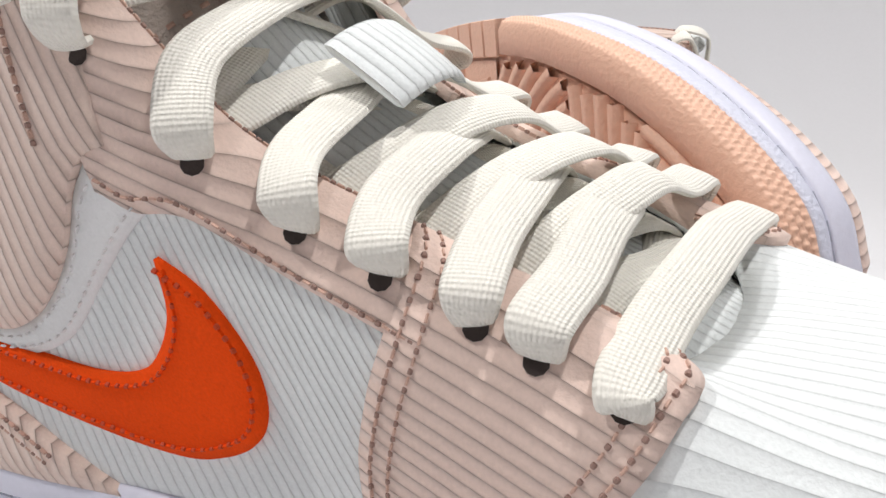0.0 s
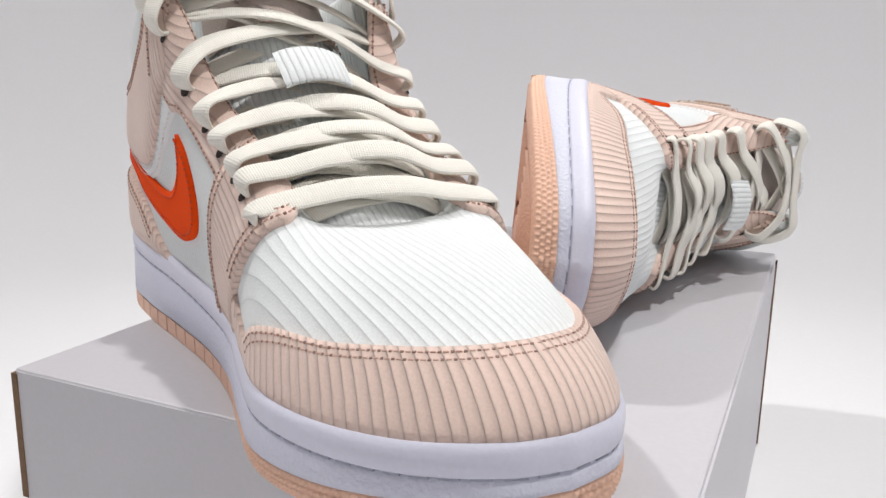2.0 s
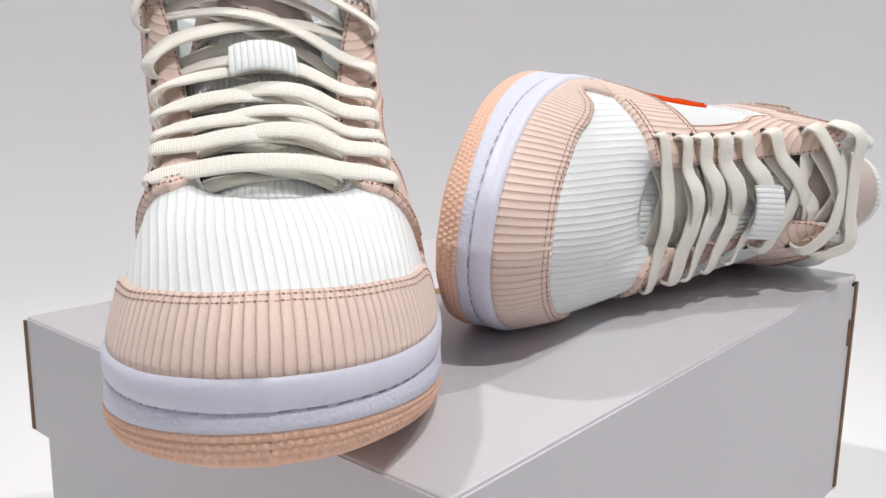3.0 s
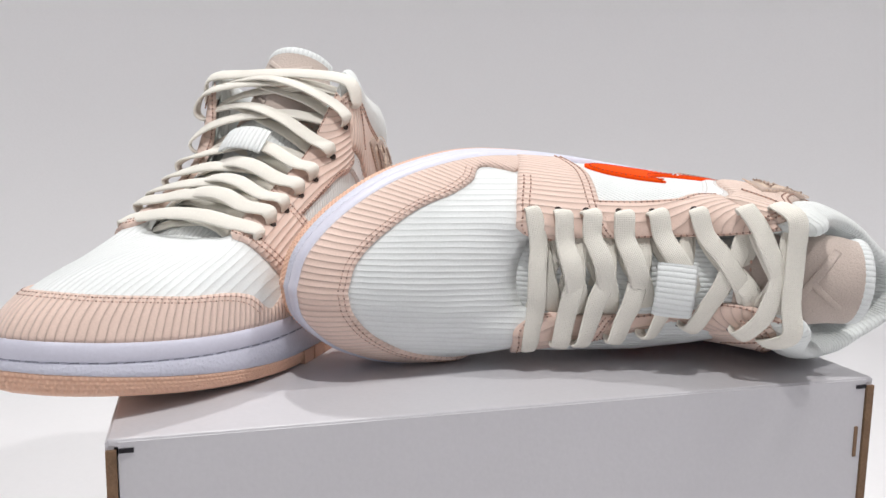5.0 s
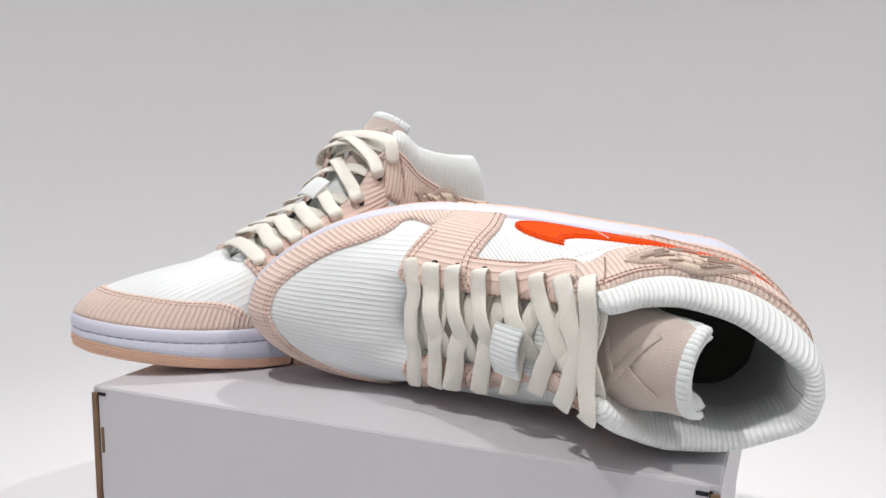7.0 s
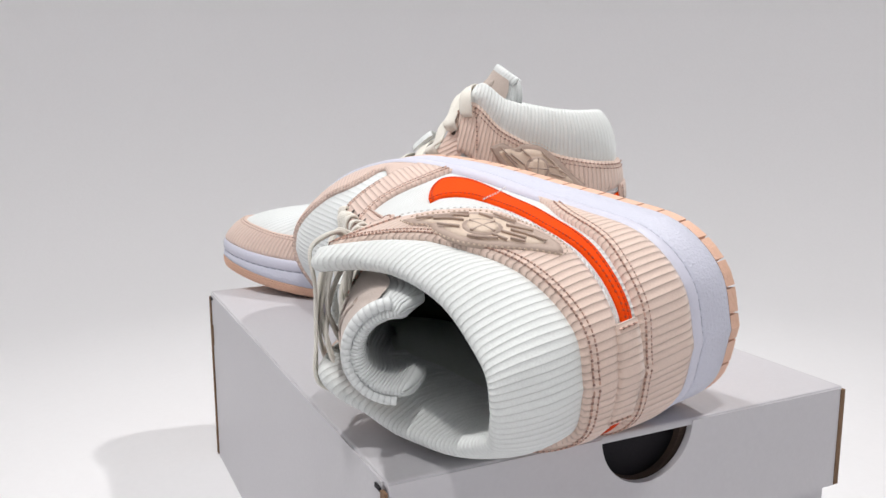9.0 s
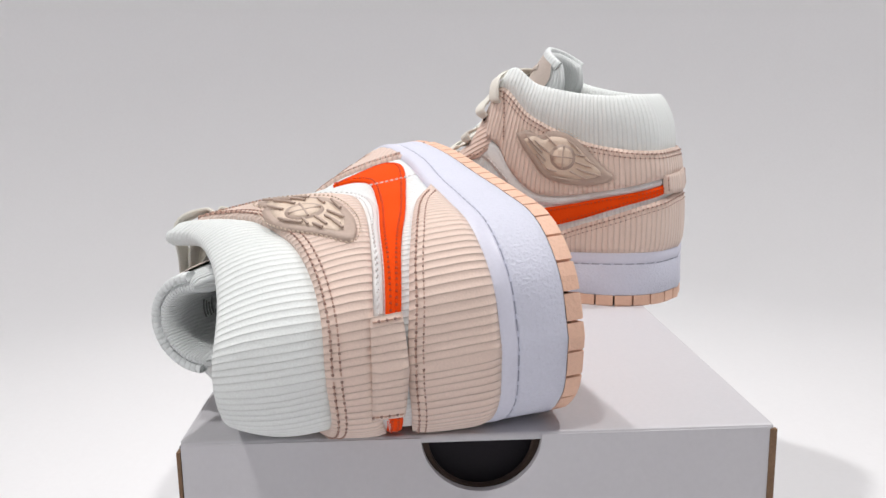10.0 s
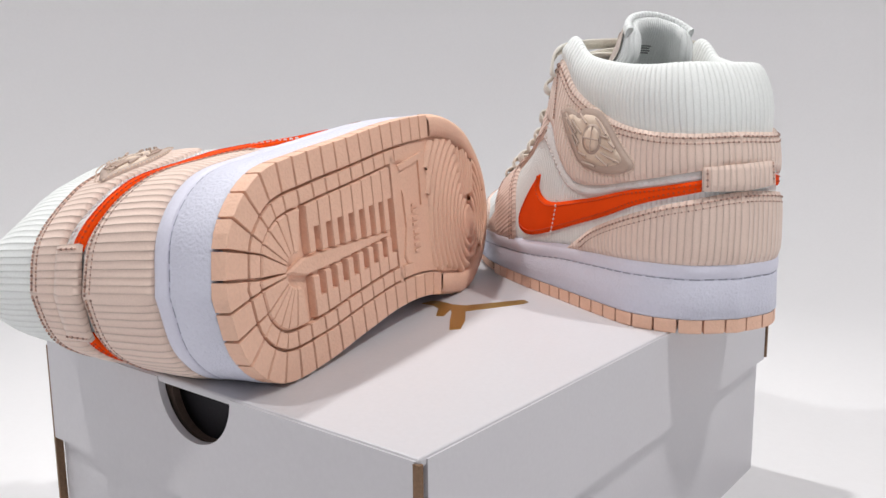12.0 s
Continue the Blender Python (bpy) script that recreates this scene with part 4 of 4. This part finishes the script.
# ---- the photo sweep ----
CX, CY = 0.16, 0.12
prof = [(0.62, 0.0)] + [(0.62 + 0.28 * math.sin(a), 0.28 - 0.28 * math.cos(a)) for a in np.linspace(0.08, math.pi / 2, 14)] + [(0.90, 0.6), (0.90, 1.30)]
rings = np.array([[(CX + r * math.cos(a), CY + r * math.sin(a), FLOOR + z) for a in np.linspace(0, 2 * math.pi, 97)[:-1]] for r, z in prof])
tagged(link("ground", rings.reshape(-1, 3), handed(grid_faces(len(prof), 96, True), -1) + [tuple(range(96))], SWEEP), "seamless white paper sweep curving up into grey-white walls", "backdrop", kind="structure")
cap = [(x, y, FLOOR + 1.30 + z) for z in (0, 0.02) for x, y, _ in rings[-1]]
tagged(link("ceiling", cap, [tuple(range(96)), tuple(range(96, 192))[::-1]] + [(i, (i + 1) % 96, 96 + (i + 1) % 96, 96 + i) for i in range(96)], SWEEP, smooth=False), "plain white ceiling", "ceiling", kind="structure")


# ---- the shoe box ----
def slab(name, lo, hi, mat, parent, label="", bevel=0.0006):
    bm = bmesh.new()
    lo, hi = Vector(lo), Vector(hi)
    bmesh.ops.create_cube(bm, size=1, matrix=Matrix.Translation((lo + hi) / 2) @ Matrix.Diagonal((*(hi - lo), 1)))
    if bevel:
        bmesh.ops.bevel(bm, geom=bm.edges[:], offset=bevel, segments=2, affect="EDGES", profile=0.5)
    return part(name, bm, mat, parent, label, False)


def notched(name, x0, x1, y0, y1, z0, z1, yc, r, mat, parent, label=""):
    """An end wall with a half-round thumb cut in its upper edge."""
    a = np.linspace(math.pi, 2 * math.pi, 25)
    upper = [(y0, z1)] + [(yc + r * math.cos(t), z1 + r * 0.97 * math.sin(t)) for t in a] + [(y1, z1)]
    n = len(upper)
    bm = bmesh.new()
    vs = [[bm.verts.new((x, y, zz)) for y, zz in line] for x in (x0, x1) for line in (upper, [(y, z0) for y, _ in upper])]
    for q in range(n - 1):
        bm.faces.new((vs[0][q], vs[0][q + 1], vs[1][q + 1], vs[1][q]))
        bm.faces.new((vs[2][q], vs[3][q], vs[3][q + 1], vs[2][q + 1]))
        bm.faces.new((vs[0][q], vs[2][q], vs[2][q + 1], vs[0][q + 1]))
        bm.faces.new((vs[1][q], vs[1][q + 1], vs[3][q + 1], vs[3][q]))
    bm.faces.new((vs[0][0], vs[1][0], vs[3][0], vs[2][0]))
    bm.faces.new((vs[0][-1], vs[2][-1], vs[3][-1], vs[1][-1]))
    return part(name, bm, mat, parent, label, False)


LID_EMBLEM = ((0.1270, 0.1340), (0.1563, 0.1165), (0.1583, 0.1095), (0.1560, 0.1010), (0.1575, 0.0960), (0.1657, 0.0952), (0.1650, 0.1020), (0.1690, 0.1090), (0.1820, 0.1180), (0.1800, 0.1212), (0.1675, 0.1158), (0.1720, 0.1200), (0.1850, 0.1290), (0.1990, 0.1395), (0.1945, 0.1426), (0.1810, 0.1352), (0.1655, 0.1238), (0.1343, 0.1385), (0.1300, 0.1385))


def shoe_box():
    root = tagged(new("shoe_box"), "closed white coated cardboard shoe box on the sweep", "box")
    root.location = (-0.004, 0, FLOOR)
    L, W, H, t = BOX_L, BOX_W, BOX_H, 0.004
    top = H + LID
    slab("body", (0.004, 0.0012, 0), (L - 0.016, W - 0.004, H - 0.004), CARD, root, "white cardboard body", 0)
    slab("end_wall", (L - 0.016, 0.0012, 0), (L - 0.004, W - 0.004, H - 0.042), CARD, root, "", 0)
    lid = slab("lid", (0.0005, 0.0004, top - 0.0032), (L - 0.0005, W - 0.0005, top), CARD, root, "white cardboard lid with gold emblem", 0.0009)
    slab("hinge_wall", (t + 0.0004, -0.0004, 0), (L - t - 0.0004, 0.0009, top - 0.0009), CARD, root, "", 0)
    notched("thumb_wall", L - 0.0030, L, 0.0006, W - 0.0018, H - RIM, top - 0.0009, 0.111, 0.0225, CARD, lid, "white end flap with a half-round thumb cut")
    slab("end_flap", (0, 0.0006, H - RIM), (0.0030, W - 0.0018, top - 0.0009), CARD, lid, "", 0)
    slab("long_flap", (t, W - 0.0026, H - RIM), (L - t, W, top - 0.0009), CARD, lid, "", 0)
    # raw brown board at the corners
    for x0 in (0.0002, L - 0.0038):
        slab("raw_edge", (x0, -0.0012, 0.001), (x0 + 0.0036, 0.0002, top - 0.0036), KRAFT, root, "raw brown cardboard edge", 0)
        xa = x0 - 0.0006 if x0 < 0.1 else x0 + 0.0006
        slab("raw_edge", (xa + (0.0 if x0 < 0.1 else 0.0018), W - 0.0022, H - RIM + 0.0004), (xa + (0.0018 if x0 < 0.1 else 0.0036), W + 0.0004, top - 0.0016), KRAFT, lid, "raw brown cardboard edge", 0)
    # corner slots; the black strips stand for the shade in them
    for x0 in (0.0045, L - 0.0095):
        slab("corner_slot", (x0, -0.0011, H - 0.0022), (x0 + 0.005, -0.0004, H - 0.0006), OPENING_SHADE, root, "corner slot, a black strip for its shade", 0)
        slab("corner_slot", (x0 + 0.001, -0.0011, H - 0.034), (x0 + 0.0025, -0.0004, H - 0.020), KRAFT, root, "", 0)
    # black sheet as the shade behind the thumb cut, with the inner wall's lower cut
    notched("inner_wall", L - 0.0075, L - 0.0045, 0.07, 0.146, H - 0.04, top - 0.0036, 0.111, 0.0198, INNER_CARD, root, "brown inner wall with shade in its colour")
    slab("dark_inside", (L - 0.012, 0.072, H - 0.03), (L - 0.0105, 0.144, top - 0.0036), OPENING_SHADE, root, "", 0)
    # gold emblem: a long reaching bar, a bent arm and a leg
    z = top + 0.0004
    n = len(LID_EMBLEM)
    verts = [(x + 0.004, y, zz) for zz in (z - 0.0003, z) for x, y in LID_EMBLEM]
    faces = [tuple(range(n, 2 * n))] + [(i, (i + 1) % n, n + (i + 1) % n, n + i) for i in range(n)]
    link("gold_emblem", verts, faces, GOLD, lid, "gold foil emblem", smooth=False)
    return root


shoe_box()
sneaker(POSE_A, 1, "pink and white corduroy high-top sneaker standing on the box")
sneaker(POSE_B, -1, "pink and white corduroy high-top sneaker lying on its side")
